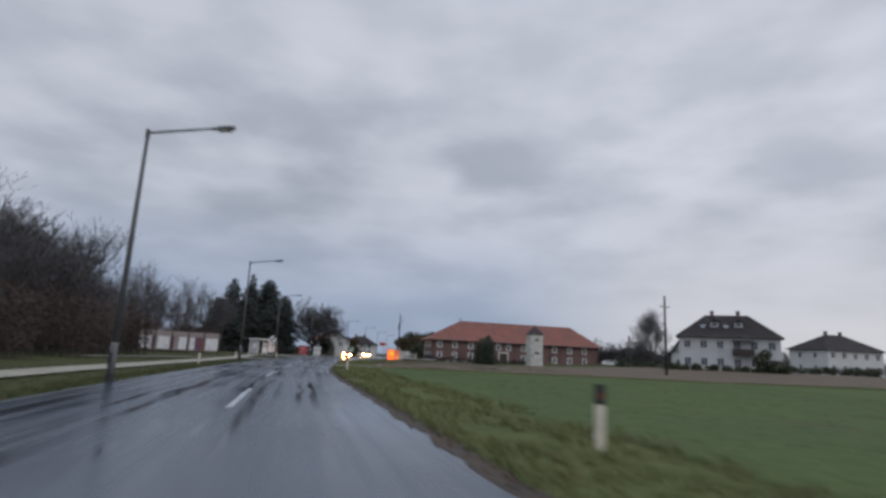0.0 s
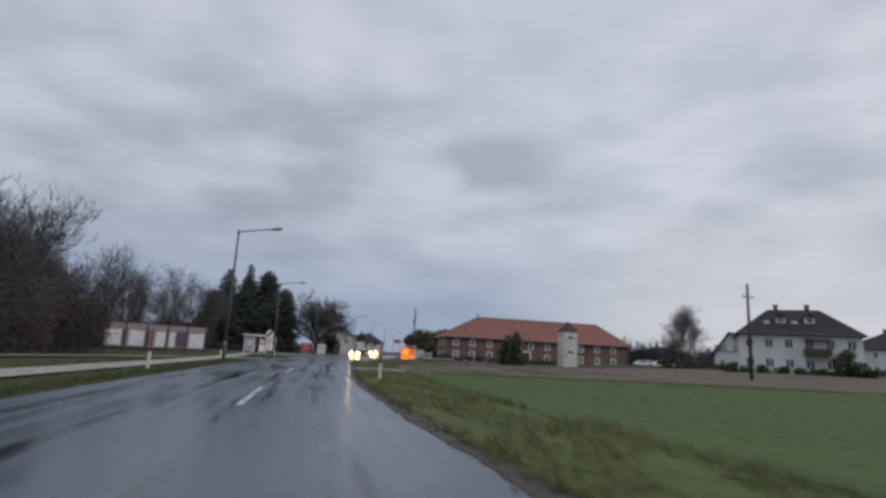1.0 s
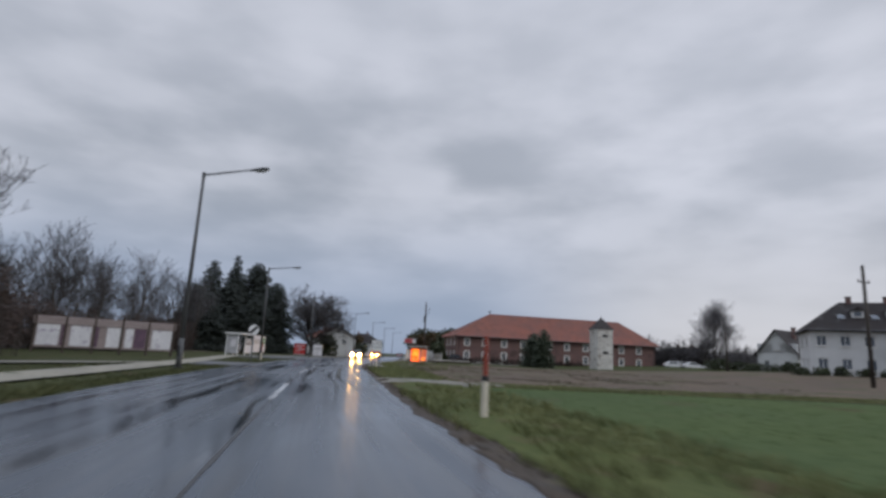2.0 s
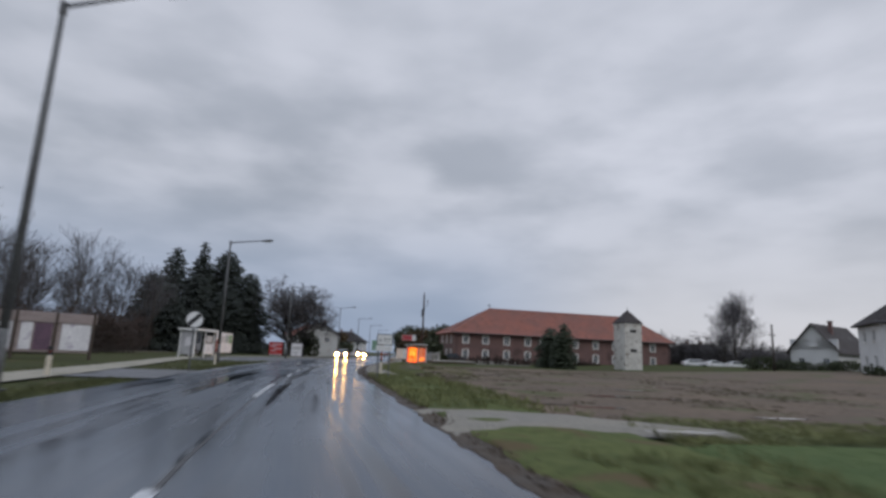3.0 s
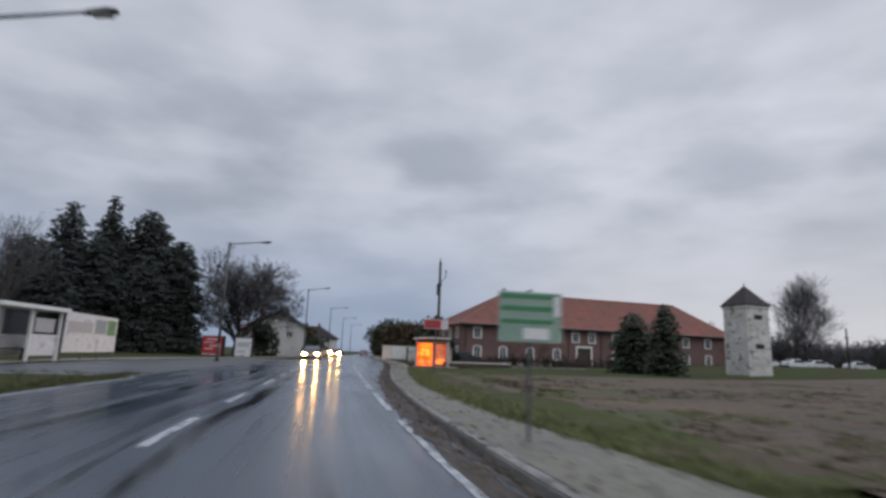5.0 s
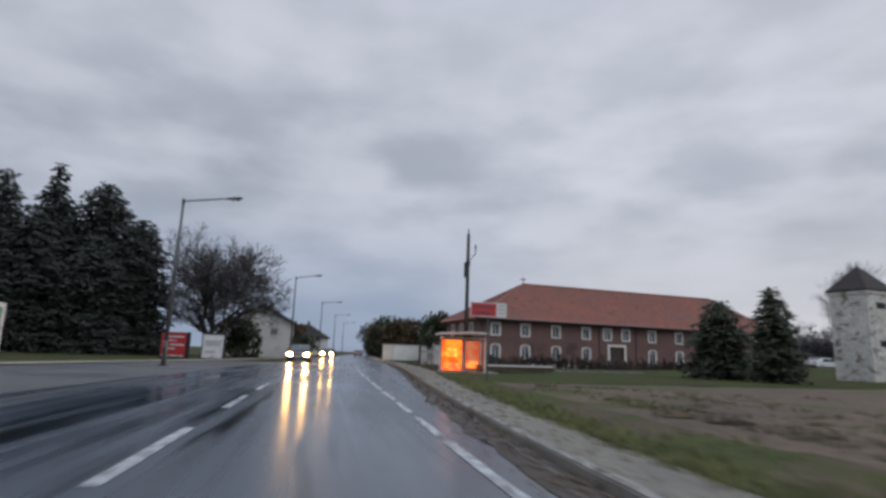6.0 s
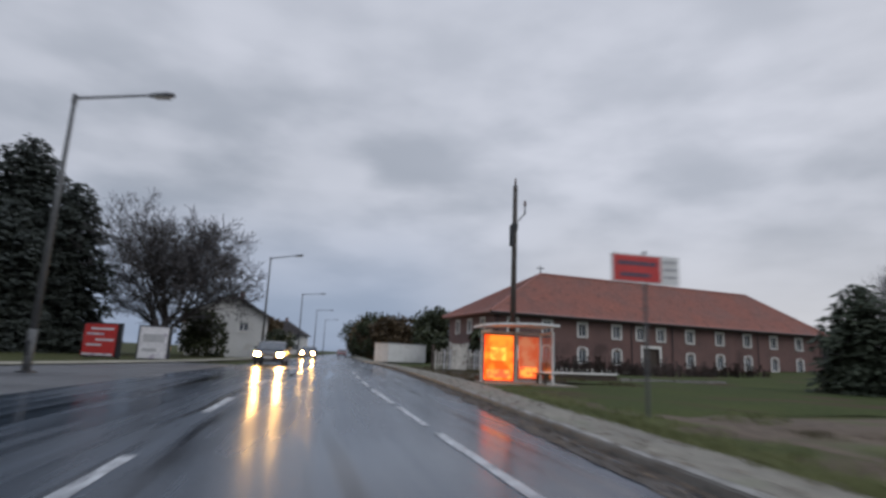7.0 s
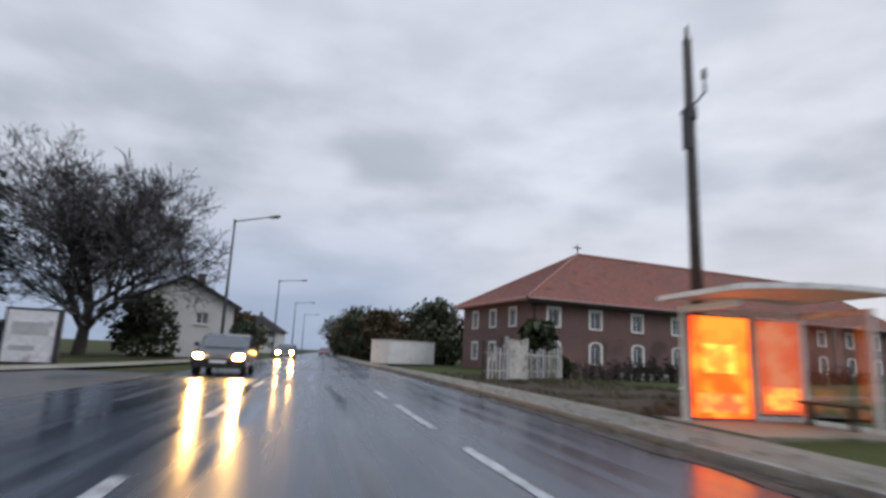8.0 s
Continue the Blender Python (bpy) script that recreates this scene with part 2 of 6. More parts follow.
M = {
    "road": wet_road("wet_asphalt", [(0.42, 0.20, 1.0), (1.86, 0.18, 1.0), (1.48, 0.12, 0.85), (-0.12, 0.10, 0.9), (-1.65, 0.34, 0.95), (-2.15, 0.16, 0.45), (-3.4, 0.3, 0.3)]),
    "side_asphalt": surf("old_wet_asphalt", (0.035, 0.037, 0.042), (0.085, 0.086, 0.09), 0.25, (0.34, 0.55), 0.25, 30, 20),
    "tar": surf("tar_seal", (0.008, 0.008, 0.01), (0.02, 0.02, 0.022), 2, (0.3, 0.5), 0.2, 30),
    "paint": surf("worn_road_paint", (0.22, 0.23, 0.24), (0.54, 0.55, 0.56), 3.0, (0.35, 0.6), 0.15, 60, 9, spots=((0.10, 0.104, 0.112), 6.0, 0.62)),
    "soil_edge": surf("muddy_roadside", (0.018, 0.014, 0.010), (0.078, 0.058, 0.042), 1.6, (0.6, 0.92), 0.9, 16, 9, spots=((0.085, 0.068, 0.042), 2.2, 0.1), spec=0.25),
    "grass_ground": surf("rough_grass_ground", (0.045, 0.060, 0.022), (0.100, 0.111, 0.043), 0.35, (0.75, 0.95), 0.45, 18, 14, spots=((0.085, 0.066, 0.036), 0.9, 0.2), spec=0.05),
    "grass_dull": surf("dull_winter_grass", (0.026, 0.032, 0.013), (0.064, 0.068, 0.029), 0.35, (0.75, 0.95), 0.45, 18, 14, spots=((0.066, 0.052, 0.030), 0.8, 0.3), spec=0.05),
    "blades_dull": surf("dull_grass_blades", (0.036, 0.046, 0.018), (0.104, 0.106, 0.046), 0.6, (0.6, 0.85), 0.0, spec=0.2),
    "crop": surf("young_cereal_field", (0.054, 0.078, 0.031), (0.082, 0.106, 0.044), 0.12, (0.8, 0.98), 0.4, 9, 18, spots=((0.075, 0.066, 0.036), 0.3, 0.05), spec=0.04),
    "ploughed": surf("ploughed_soil", (0.056, 0.042, 0.031), (0.150, 0.114, 0.085), 0.22, (0.75, 0.97), 0.5, 6, 20, spots=((0.072, 0.074, 0.036), 0.30, 0.32), spec=0.12),
    "patchy": surf("patchy_grass_and_soil", (0.032, 0.042, 0.016), (0.082, 0.086, 0.036), 0.3, (0.8, 0.98), 0.9, 12, 22, spots=((0.088, 0.068, 0.052), 0.45, 0.55), spec=0.05),
    "leaf_debris": surf("wet_leaf_debris", (0.030, 0.019, 0.010), (0.125, 0.080, 0.040), 2.0, (0.4, 0.7), 0.0),
    "lawn": surf("damp_lawn", (0.026, 0.036, 0.013), (0.066, 0.076, 0.030), 0.25, (0.8, 0.98), 0.6, 20, 25, spots=((0.060, 0.046, 0.030), 0.22, 0.42), spec=0.04),
    "bed": surf("bare_earth_bed", (0.026, 0.020, 0.015), (0.075, 0.056, 0.042), 0.5, (0.75, 0.95), 0.9, 14, 12, spots=((0.050, 0.056, 0.024), 0.6, 0.25), spec=0.1),
    "litter": surf("wood_floor_litter", (0.030, 0.022, 0.015), (0.085, 0.060, 0.038), 0.4, (0.8, 0.98), 0.9, 9, 14),
    "gravel": surf("pale_wet_gravel", (0.075, 0.067, 0.052), (0.205, 0.186, 0.148), 0.6, (0.5, 0.8), 0.7, 22, 22),
    "concrete_path": surf("pale_gravel_path", (0.135, 0.122, 0.092), (0.300, 0.275, 0.215), 0.5, (0.55, 0.85), 0.4, 30, 18, spots=((0.07, 0.075, 0.035), 0.7, 0.25)),
    "paving": surf("worn_paving", (0.082, 0.074, 0.056), (0.205, 0.188, 0.150), 0.5, (0.6, 0.88), 0.4, 22, 20, spots=((0.09, 0.10, 0.05), 0.8, 0.1), vary=0.12),
    "kerb": surf("concrete_kerb", (0.11, 0.105, 0.095), (0.27, 0.26, 0.24), 1.5, (0.5, 0.8), 0.4, 25, 10, spots=((0.06, 0.055, 0.04), 2.0, 0.2), vary=0.15),
    "gutter": surf("dirty_gutter", (0.014, 0.011, 0.008), (0.062, 0.045, 0.031), 1.3, (0.5, 0.85), 0.8, 12, 14),
    "water": surf("puddle_water", (0.05, 0.045, 0.04), (0.08, 0.07, 0.06), 1.0, (0.02, 0.05), 0.02, 8),
    "grass": surf("grass_blades", (0.080, 0.098, 0.036), (0.200, 0.204, 0.088), 0.6, (0.55, 0.8), 0.0, spec=0.25),
    "weeds": surf("dull_field_weeds", (0.062, 0.056, 0.032), (0.110, 0.098, 0.056), 0.5, (0.7, 0.9), 0.0, spec=0.1),
    "cropblade": surf("cereal_blades", (0.060, 0.090, 0.032), (0.096, 0.128, 0.050), 0.3, (0.6, 0.85), 0.0, spec=0.1),
    "galv": surf("weathered_steel_mast", (0.060, 0.062, 0.064), (0.150, 0.152, 0.152), 1.5, (0.55, 0.8), 0.1, 30, 10, metal=0.1, spec=0.3),
    "lamp_head": surf("lamp_housing", (0.05, 0.052, 0.055), (0.11, 0.112, 0.118), 3, (0.4, 0.6), 0.05, 30),
    "lens": surf("lamp_lens", (0.30, 0.30, 0.28), (0.42, 0.42, 0.40), 6, (0.15, 0.3), 0.05, 30),
    "pole_wood": surf("tarred_pole_wood", (0.022, 0.018, 0.015), (0.070, 0.056, 0.045), 0.8, (0.6, 0.9), 0.5, 20, 12, stretch=(4, 4, 0.5)),
    "ceramic": surf("brown_insulator", (0.05, 0.02, 0.012), (0.12, 0.05, 0.03), 6, (0.1, 0.2), 0.0),
    "dark_steel": surf("dark_steel", (0.03, 0.032, 0.035), (0.07, 0.072, 0.078), 4, (0.4, 0.6), 0.1, 40, metal=0.5),
    "white_paint": surf("white_painted_metal", (0.62, 0.62, 0.60), (0.80, 0.80, 0.79), 1.5, (0.35, 0.55), 0.05, 30, spots=((0.40, 0.39, 0.36), 3.0, 0.05)),
    "white_plastic": surf("white_post_plastic", (0.50, 0.45, 0.36), (0.72, 0.66, 0.55), 4, (0.4, 0.6), 0.1, 30, spots=((0.32, 0.28, 0.2), 5.0, 0.15)),
    "black": surf("matt_black", (0.012, 0.012, 0.013), (0.03, 0.03, 0.032), 5, (0.5, 0.7), 0.1, 40),
    "red_paint": surf("red_paint", (0.45, 0.03, 0.03), (0.62, 0.055, 0.05), 2, (0.35, 0.55), 0.05, 30),
    "reflector": surf("red_reflector", (0.22, 0.04, 0.025), (0.34, 0.06, 0.035), 20, (0.15, 0.3), 0.1, 80),
    "green_paint": surf("green_print", (0.035, 0.17, 0.075), (0.06, 0.26, 0.11), 2, (0.4, 0.6), 0.05, 30),
    "green_pale": surf("pale_green_print", (0.20, 0.30, 0.24), (0.32, 0.42, 0.34), 2, (0.4, 0.6), 0.05, 30),
    "grey_print": surf("grey_print", (0.30, 0.30, 0.31), (0.48, 0.48, 0.49), 2, (0.4, 0.6), 0.05, 30),
    "blue_print": surf("blue_grey_print", (0.16, 0.22, 0.26), (0.28, 0.36, 0.40), 2, (0.4, 0.6), 0.05, 30),
    "fence_pale": surf("weathered_pale_fence_paint", (0.24, 0.23, 0.21), (0.52, 0.50, 0.46), 1.2, (0.5, 0.8), 0.2, 30, 9, spots=((0.16, 0.14, 0.12), 2.0, 0.3), vary=0.2),
    "poster": surf("bleached_poster", (0.52, 0.51, 0.53), (0.76, 0.75, 0.76), 1.6, (0.4, 0.65), 0.1, 20, 5, spots=((0.40, 0.36, 0.43), 1.8, 0.3)),
    "board_brown": surf("weathered_brown_board", (0.19, 0.150, 0.140), (0.36, 0.300, 0.290), 1.0, (0.6, 0.85), 0.3, 20, 14, stretch=(1, 1, 4)),
    "board_purple": surf("dark_poster_print", (0.06, 0.035, 0.06), (0.16, 0.09, 0.13), 1.6, (0.5, 0.7), 0.1, 20),
    "brick": surf("dark_red_brick_render", (0.096, 0.055, 0.050), (0.210, 0.120, 0.106), 0.5, (0.7, 0.92), 0.5, 14, 16, spots=((0.09, 0.055, 0.05), 0.25, 0.2)),
    "roof_red": surf("red_clay_roof", (0.145, 0.058, 0.044), (0.325, 0.126, 0.092), 0.30, (0.55, 0.85), 0.6, 6, 14, spots=((0.165, 0.070, 0.052), 1.3, 0.25)),
    "roof_brown": surf("dark_brown_roof", (0.020, 0.017, 0.017), (0.055, 0.046, 0.044), 0.5, (0.6, 0.85), 0.5, 8, 20, spots=((0.08, 0.075, 0.072), 0.9, 0.0), spec=0.25),
    "ridge": surf("ridge_tile", (0.17, 0.06, 0.045), (0.30, 0.12, 0.09), 2.0, (0.6, 0.8), 0.3, 12),
    "stone_white": surf("patchy_white_masonry", (0.42, 0.405, 0.37), (0.72, 0.70, 0.65), 0.9, (0.7, 0.9), 0.5, 9, 5, spots=((0.22, 0.185, 0.15), 1.6, 0.32)),
    "render_white": surf("white_render", (0.50, 0.50, 0.49), (0.68, 0.68, 0.67), 0.4, (0.7, 0.9), 0.15, 30, 18, spots=((0.52, 0.51, 0.49), 0.5, 0.1)),
    "trim": surf("white_window_trim", (0.62, 0.60, 0.56), (0.80, 0.78, 0.74), 2.0, (0.5, 0.7), 0.1, 30),
    "dark_wood": surf("dark_stained_wood", (0.03, 0.022, 0.017), (0.085, 0.06, 0.045), 1.5, (0.6, 0.85), 0.3, 20),
    "bark": surf("dark_wet_bark", (0.026, 0.022, 0.019), (0.085, 0.072, 0.062), 1.2, (0.7, 0.95), 0.5, 12, 10),
    "twig": surf("bare_twigs", (0.034, 0.031, 0.032), (0.092, 0.084, 0.086), 0.5, (0.7, 0.95), 0.0, vary=0.2),
    "twig_pale": surf("pale_grey_twigs", (0.060, 0.056, 0.060), (0.165, 0.154, 0.166), 0.5, (0.7, 0.95), 0.0, vary=0.1),
    "twig_red": surf("reddish_brush_twigs", (0.028, 0.018, 0.014), (0.072, 0.046, 0.036), 0.35, (0.75, 0.95), 0.0, vary=0.25),
    "needles": surf("dark_needles", (0.017, 0.021, 0.018), (0.042, 0.050, 0.040), 0.6, (0.6, 0.85), 0.0, vary=0.15, spec=0.3),
    "needles_green": surf("green_needles", (0.020, 0.029, 0.016), (0.054, 0.066, 0.038), 0.8, (0.6, 0.85), 0.0, vary=0.1, spec=0.3),
    "autumn": surf("autumn_leaves", (0.045, 0.032, 0.016), (0.120, 0.078, 0.036), 0.25, (0.6, 0.85), 0.0, vary=0.3, spec=0.25),
    "hedge_leaf": surf("evergreen_leaves", (0.020, 0.027, 0.012), (0.062, 0.072, 0.032), 0.5, (0.5, 0.8), 0.0, vary=0.2, spec=0.3),
    "pane": glass("window_pane", (0.25, 0.28, 0.32), 0.04, 0.6),
    "shelter_glass": glass("shelter_glass", (0.90, 0.94, 0.93), 0.02, 1.0),
    "ad_bright": glow("lit_orange_poster", (1.0, 0.075, 0.004), 1.8, (1.0, 0.20, 0.015), 1.5),
    "ad_red": glow("red_poster_light", (0.95, 0.10, 0.03), 1.5, (1.0, 0.30, 0.05), 4.0),
    "ad_dim": glow("dim_orange_poster", (0.80, 0.13, 0.045), 0.5, (0.85, 0.26, 0.12), 1.6),
    "ad_mark": glow("poster_light_picture", (1.0, 0.20, 0.02), 1.7, (1.0, 0.46, 0.06), 3.0),
    "headlight": glow("headlight_glow", (1.0, 0.54, 0.15), 1500.0),
    "tail": glow("tail_light_glow", (1.0, 0.06, 0.03), 14.0),
    "car_dark": surf("dark_car_paint", (0.02, 0.022, 0.028), (0.04, 0.043, 0.05), 3, (0.15, 0.25), 0.0),
    "car_red": surf("dark_red_car_paint", (0.12, 0.015, 0.015), (0.17, 0.022, 0.02), 3, (0.15, 0.25), 0.0),
    "car_white": surf("white_car_paint", (0.65, 0.65, 0.65), (0.78, 0.78, 0.78), 3, (0.2, 0.3), 0.0),
    "rubber": surf("tyre_rubber", (0.012, 0.012, 0.012), (0.03, 0.03, 0.03), 8, (0.7, 0.9), 0.2, 60),
    "alloy": surf("wheel_alloy", (0.25, 0.25, 0.26), (0.4, 0.4, 0.41), 5, (0.3, 0.45), 0.0, metal=0.8),
    "car_glass": glass("car_glass", (0.05, 0.06, 0.07), 0.03, 0.3),
    "plate": surf("plain_white_plate", (0.6, 0.6, 0.58), (0.7, 0.7, 0.68), 10, (0.4, 0.5), 0.0),
}


# ---------------------------------------------------------------- mesh helpers
class Geo:
    """Points and faces of one mesh."""

    def __init__(self):
        self.v, self.f, self.uv = [], [], []

    def add(self, pts, faces):
        k = len(self.v)
        self.v += [tuple(p) for p in pts]
        self.f += [tuple(i + k for i in f) for f in faces]
        return self

    def box(self, x0, x1, y0, y1, z0, z1, m=None):
        pts = [Vector((x, y, z)) for z in (z0, z1) for x, y in ((x0, y0), (x1, y0), (x1, y1), (x0, y1))]
        if m is not None:
            pts = [m @ p for p in pts]
        return self.add(pts, [(3, 2, 1, 0), (4, 5, 6, 7), (0, 1, 5, 4), (1, 2, 6, 5), (2, 3, 7, 6), (3, 0, 4, 7)])

    def tube(self, a, b, ra, rb, n=8, caps=True):
        a, b = Vector(a), Vector(b)
        d = (b - a)
        d = d.normalized() if d.length > 1e-6 else Vector((0, 0, 1))
        s = d.cross(Vector((0, 0, 1)) if abs(d.z) < 0.9 else Vector((1, 0, 0))).normalized()
        t = d.cross(s)
        pts = []
        for c, r in ((a, ra), (b, rb)):
            for i in range(n):
                w = 2 * math.pi * i / n
                pts.append(c + (s * math.cos(w) + t * math.sin(w)) * r)
        faces = [(i, i + n, (i + 1) % n + n, (i + 1) % n) for i in range(n)]
        if caps:
            faces += [tuple(range(n)), tuple(reversed(range(n, 2 * n)))]
        return self.add(pts, faces)

    def twig(self, a, b, ra, rb):
        """A flat tapered sliver, for twigs too thin to need a round section."""
        a, b = Vector(a), Vector(b)
        s = (b - a).orthogonal().normalized()
        s.rotate(Matrix.Rotation(len(self.v) * 2.4, 3, (b - a).normalized()))
        return self.add([a - s * ra, a + s * ra, b + s * rb, b - s * rb], [(0, 1, 2, 3)])

    def strip(self, left, right, z=0.0):
        """A ribbon between two lines of (x, y)."""
        k = len(left)
        self.add([(x, y, z) for x, y in left] + [(x, y, z) for x, y in right],
                 [(i, i + k, i + k + 1, i + 1) for i in range(k - 1)])
        return self

    def prism(self, outline, z0, z1):
        n = len(outline)
        return self.add([(x, y, z0) for x, y in outline] + [(x, y, z1) for x, y in outline],
                        [tuple(reversed(range(n))), tuple(range(n, 2 * n))] + [(i, (i + 1) % n, (i + 1) % n + n, i + n) for i in range(n)])

    def mesh(self, name, bevel=0.0, smooth=False):
        me = bpy.data.meshes.new(name)
        me.from_pydata(self.v, [], self.f)
        if bevel:
            bm = bmesh.new()
            bm.from_mesh(me)
            bmesh.ops.bevel(bm, geom=bm.edges[:], offset=bevel, segments=2, affect="EDGES", clamp_overlap=True)
            bm.to_mesh(me)
            bm.free()
        if smooth:
            me.polygons.foreach_set("use_smooth", [True] * len(me.polygons))
        me.update()
        return me


def part(name, geo, material, parent, label="", bevel=0.0, smooth=False):
    ob = new(name, geo.mesh(name, bevel, smooth))
    ob.data.materials.append(M[material])
    ob.parent = parent
    return tagged(ob, label)


def thing(name, label, category, m=None, group="", kind=""):
    ob = new(name)
    ob.matrix_basis = m if m is not None else Matrix.Identity(4)
    return tagged(ob, label, category, group, kind)


def setting(name, geo, material, label="", category="", smooth=False, uv=None):
    me = geo.mesh(name, 0, smooth)
    if uv:
        lay = me.uv_layers.new(name="UVMap")
        for lp in me.loops:
            lay.data[lp.index].uv = uv[lp.vertex_index]
    ob = new(name, me)
    ob.data.materials.append(M[material])
    return tagged(ob, label, category, kind="structure")


def curve(ys, xs):
    """A smooth line x(y) through a few given points."""
    fine = np.arange(-160.0, 700.0, 1.0)
    raw = np.interp(fine, ys, xs)
    k = np.exp(-0.5 * (np.arange(-18, 19) / 6.0) ** 2)
    pad = np.concatenate([raw[0] + (raw[1] - raw[0]) * np.arange(-18, 0), raw, raw[-1] + (raw[-1] - raw[-2]) * np.arange(1, 19)])
    sm = np.convolve(pad, k / k.sum(), "valid")
    return lambda y: float(np.interp(y, fine, sm))


def hills(x, y):
    """The land rises gently to the east beyond the fields."""
    def s(t):
        t = min(max(t, 0.0), 1.0)
        return t * t * (3 - 2 * t)
    return 1.3 * s((x - 8) / 50) * s((y - 50) / 60) * (1 - s((x - 300) / 500))


# ---------------------------------------------------------------- ground and road
road_r = curve([-160, 6, 14, 20, 28, 35, 41, 47, 54, 62, 68, 72, 77, 82, 87, 92, 97, 101, 106, 110, 125, 140, 165, 190, 240, 700],
               [46.5, 2.1, 0.25, -1.5, -3.65, -5.4, -6.55, -7.4, -8.5, -9.85, -10.85, -11.4, -12.0, -12.3, -12.5, -12.58, -12.6, -12.52, -12.35, -12.2, -12.1, -12.6, -14.2, -15.0, -15.3, -12.0])
road_c = curve([-160, 12.5, 17.5, 26, 31, 46.5, 56, 61, 68, 73, 79, 88, 95, 101, 107, 115, 130, 160, 240, 700],
               [42.0, -3.0, -4.25, -6.4, -7.6, -10.65, -12.6, -13.35, -14.25, -15.0, -15.6, -16.2, -16.9, -17.3, -17.7, -18.0, -18.4, -18.7, -18.6, -15.4])
road_l = curve([-160, 12, 19.7, 25, 34.6, 40.7, 52.6, 68.5, 75, 82, 90, 100, 115, 130, 160, 240, 700],
               [37.5, -7.1, -9.25, -10.25, -12.5, -13.8, -16.2, -18.8, -19.6, -20.3, -21.1, -21.4, -21.7, -21.9, -22.0, -21.9, -18.8])
bay_line = curve([60, 68, 72, 78, 88, 92, 97, 101, 107, 110, 118, 130, 160, 240], [-10.2, -11.15, -11.8, -12.45, -13.1, -13.5, -13.8, -14.0, -14.5, -14.75, -15.0, -15.3, -15.5, -15.4])


def build_ground():
    ring = [-4000, -1500, -600, -300, -160, -100, -60] + list(range(-50, 121, 5)) + [140, 170, 220, 300, 600, 1500, 4000]
    ys = [-4000, -1500, -600, -200, -100, -60, -40] + list(range(-30, 241, 5)) + [260, 300, 360, 450, 600, 1000, 2000, 4000]
    g = Geo()
    for y in ys:
        for x in ring:
            near = abs(x) < 130 and -100 < y < 300
            bump = 0.02 * noise.noise((x * 0.2, y * 0.2, 0)) if near else 0
            g.v.append((x, y, -0.07 + hills(x, y) + bump))
    w = len(ring)
    g.f = [(j * w + i, j * w + i + 1, (j + 1) * w + i + 1, (j + 1) * w + i) for j in range(len(ys) - 1) for i in range(w - 1)]
    setting("ground", g, "grass_dull", "uneven damp grass land around the road", "ground", True)


def build_road():
    g, uv = Geo(), []
    ys = list(np.arange(-110, 260, 1.0)) + list(np.arange(260, 620, 6.0))
    for y in ys:
        l, c, r = road_l(y), road_c(y), road_r(y)
        for k in range(11):
            t = k / 10
            x = l + (c - l) * t * 2 if t <= 0.5 else c + (r - c) * (t * 2 - 1)
            g.v.append((x, y, 0.03 * (1 - (2 * t - 1) ** 2)))
            uv.append((x - c, y))
    g.f = [(j * 11 + i, j * 11 + i + 1, (j + 1) * 11 + i + 1, (j + 1) * 11 + i) for j in range(len(ys) - 1) for i in range(10)]
    return setting("road", g, "road", "wet grey asphalt country road, wheel tracks coloured dark for their reflections", "road", True, uv)


def crown(x, y):
    l, c, r = road_l(y), road_c(y), road_r(y)
    t = 0.5 * (x - l) / (c - l) if x < c else 0.5 + 0.5 * (x - c) / (r - c)
    return 0.03 * (1 - (2 * t - 1) ** 2)


def stripe(line, y0, y1, width, off=0.0, lift=0.006):
    g = Geo()
    ys = np.linspace(y0, y1, max(2, int((y1 - y0) / 0.75) + 1))
    rng = random.Random(int(y0 * 100))
    for y in ys:
        x = line(y) + off
        for s in (-1, 1):
            xx = x + s * width / 2 + rng.uniform(-0.012, 0.012)
            g.v.append((xx, float(y), crown(xx, y) + lift))
    g.f = [(2 * i, 2 * i + 1, 2 * i + 3, 2 * i + 2) for i in range(len(ys) - 1)]
    return g


build_ground()
road = build_road()
for y0, y1 in ((-32, -26), (-17.5, -11.5), (-2.5, 3.0), (11.9, 17.4), (25.4, 30.5), (40.6, 46.3), (55.2, 60.6)):
    part("centre_dash", stripe(road_c, y0, y1, 0.14), "paint", road)
for y0, y1 in ((65.9, 68.2), (71.0, 73.4), (76.4, 79.0), (81.5, 83.9), (87.2, 90.3), (92.8, 95.6), (97.4, 100.6), (104.2, 107.0), (110.8, 113.8),
               (117.6, 120.6), (124.4, 127.4), (131.2, 134.2), (138, 141), (145, 148), (152, 155), (160, 163), (168, 171), (178, 182), (190, 194)):
    part("centre_dash", stripe(road_c, y0, y1, 0.14), "paint", road)
part("edge_line", stripe(bay_line, 66.4, 79.5, 0.11), "paint", road, "worn white edge line")
for y0, y1 in ((81.0, 85.6), (86.8, 89.6), (90.1, 92.2), (92.8, 95.0), (95.5, 98.2), (98.8, 102.6), (103.4, 106.2), (106.8, 111.2), (112.4, 115.4), (117, 120.4), (122, 124.5)):
    part("bay_dash", stripe(bay_line, y0, y1, 0.13), "paint", road)
for y0, y1 in ((65.2, 69.5), (70.1, 75.4), (75.9, 80.2), (80.8, 84.4), (85.0, 89.2)):
    part("side_line", stripe(road_l, y0, y1, 0.12, 0.28), "paint", road)
for off, y0, y1 in ((0.75, 91.5, 101.5), (-0.15, 93.0, 104.0)):
    part("tar_seam", stripe(road_l, y0, y1, 0.22, off), "tar", road, "black bitumen seam in the asphalt")
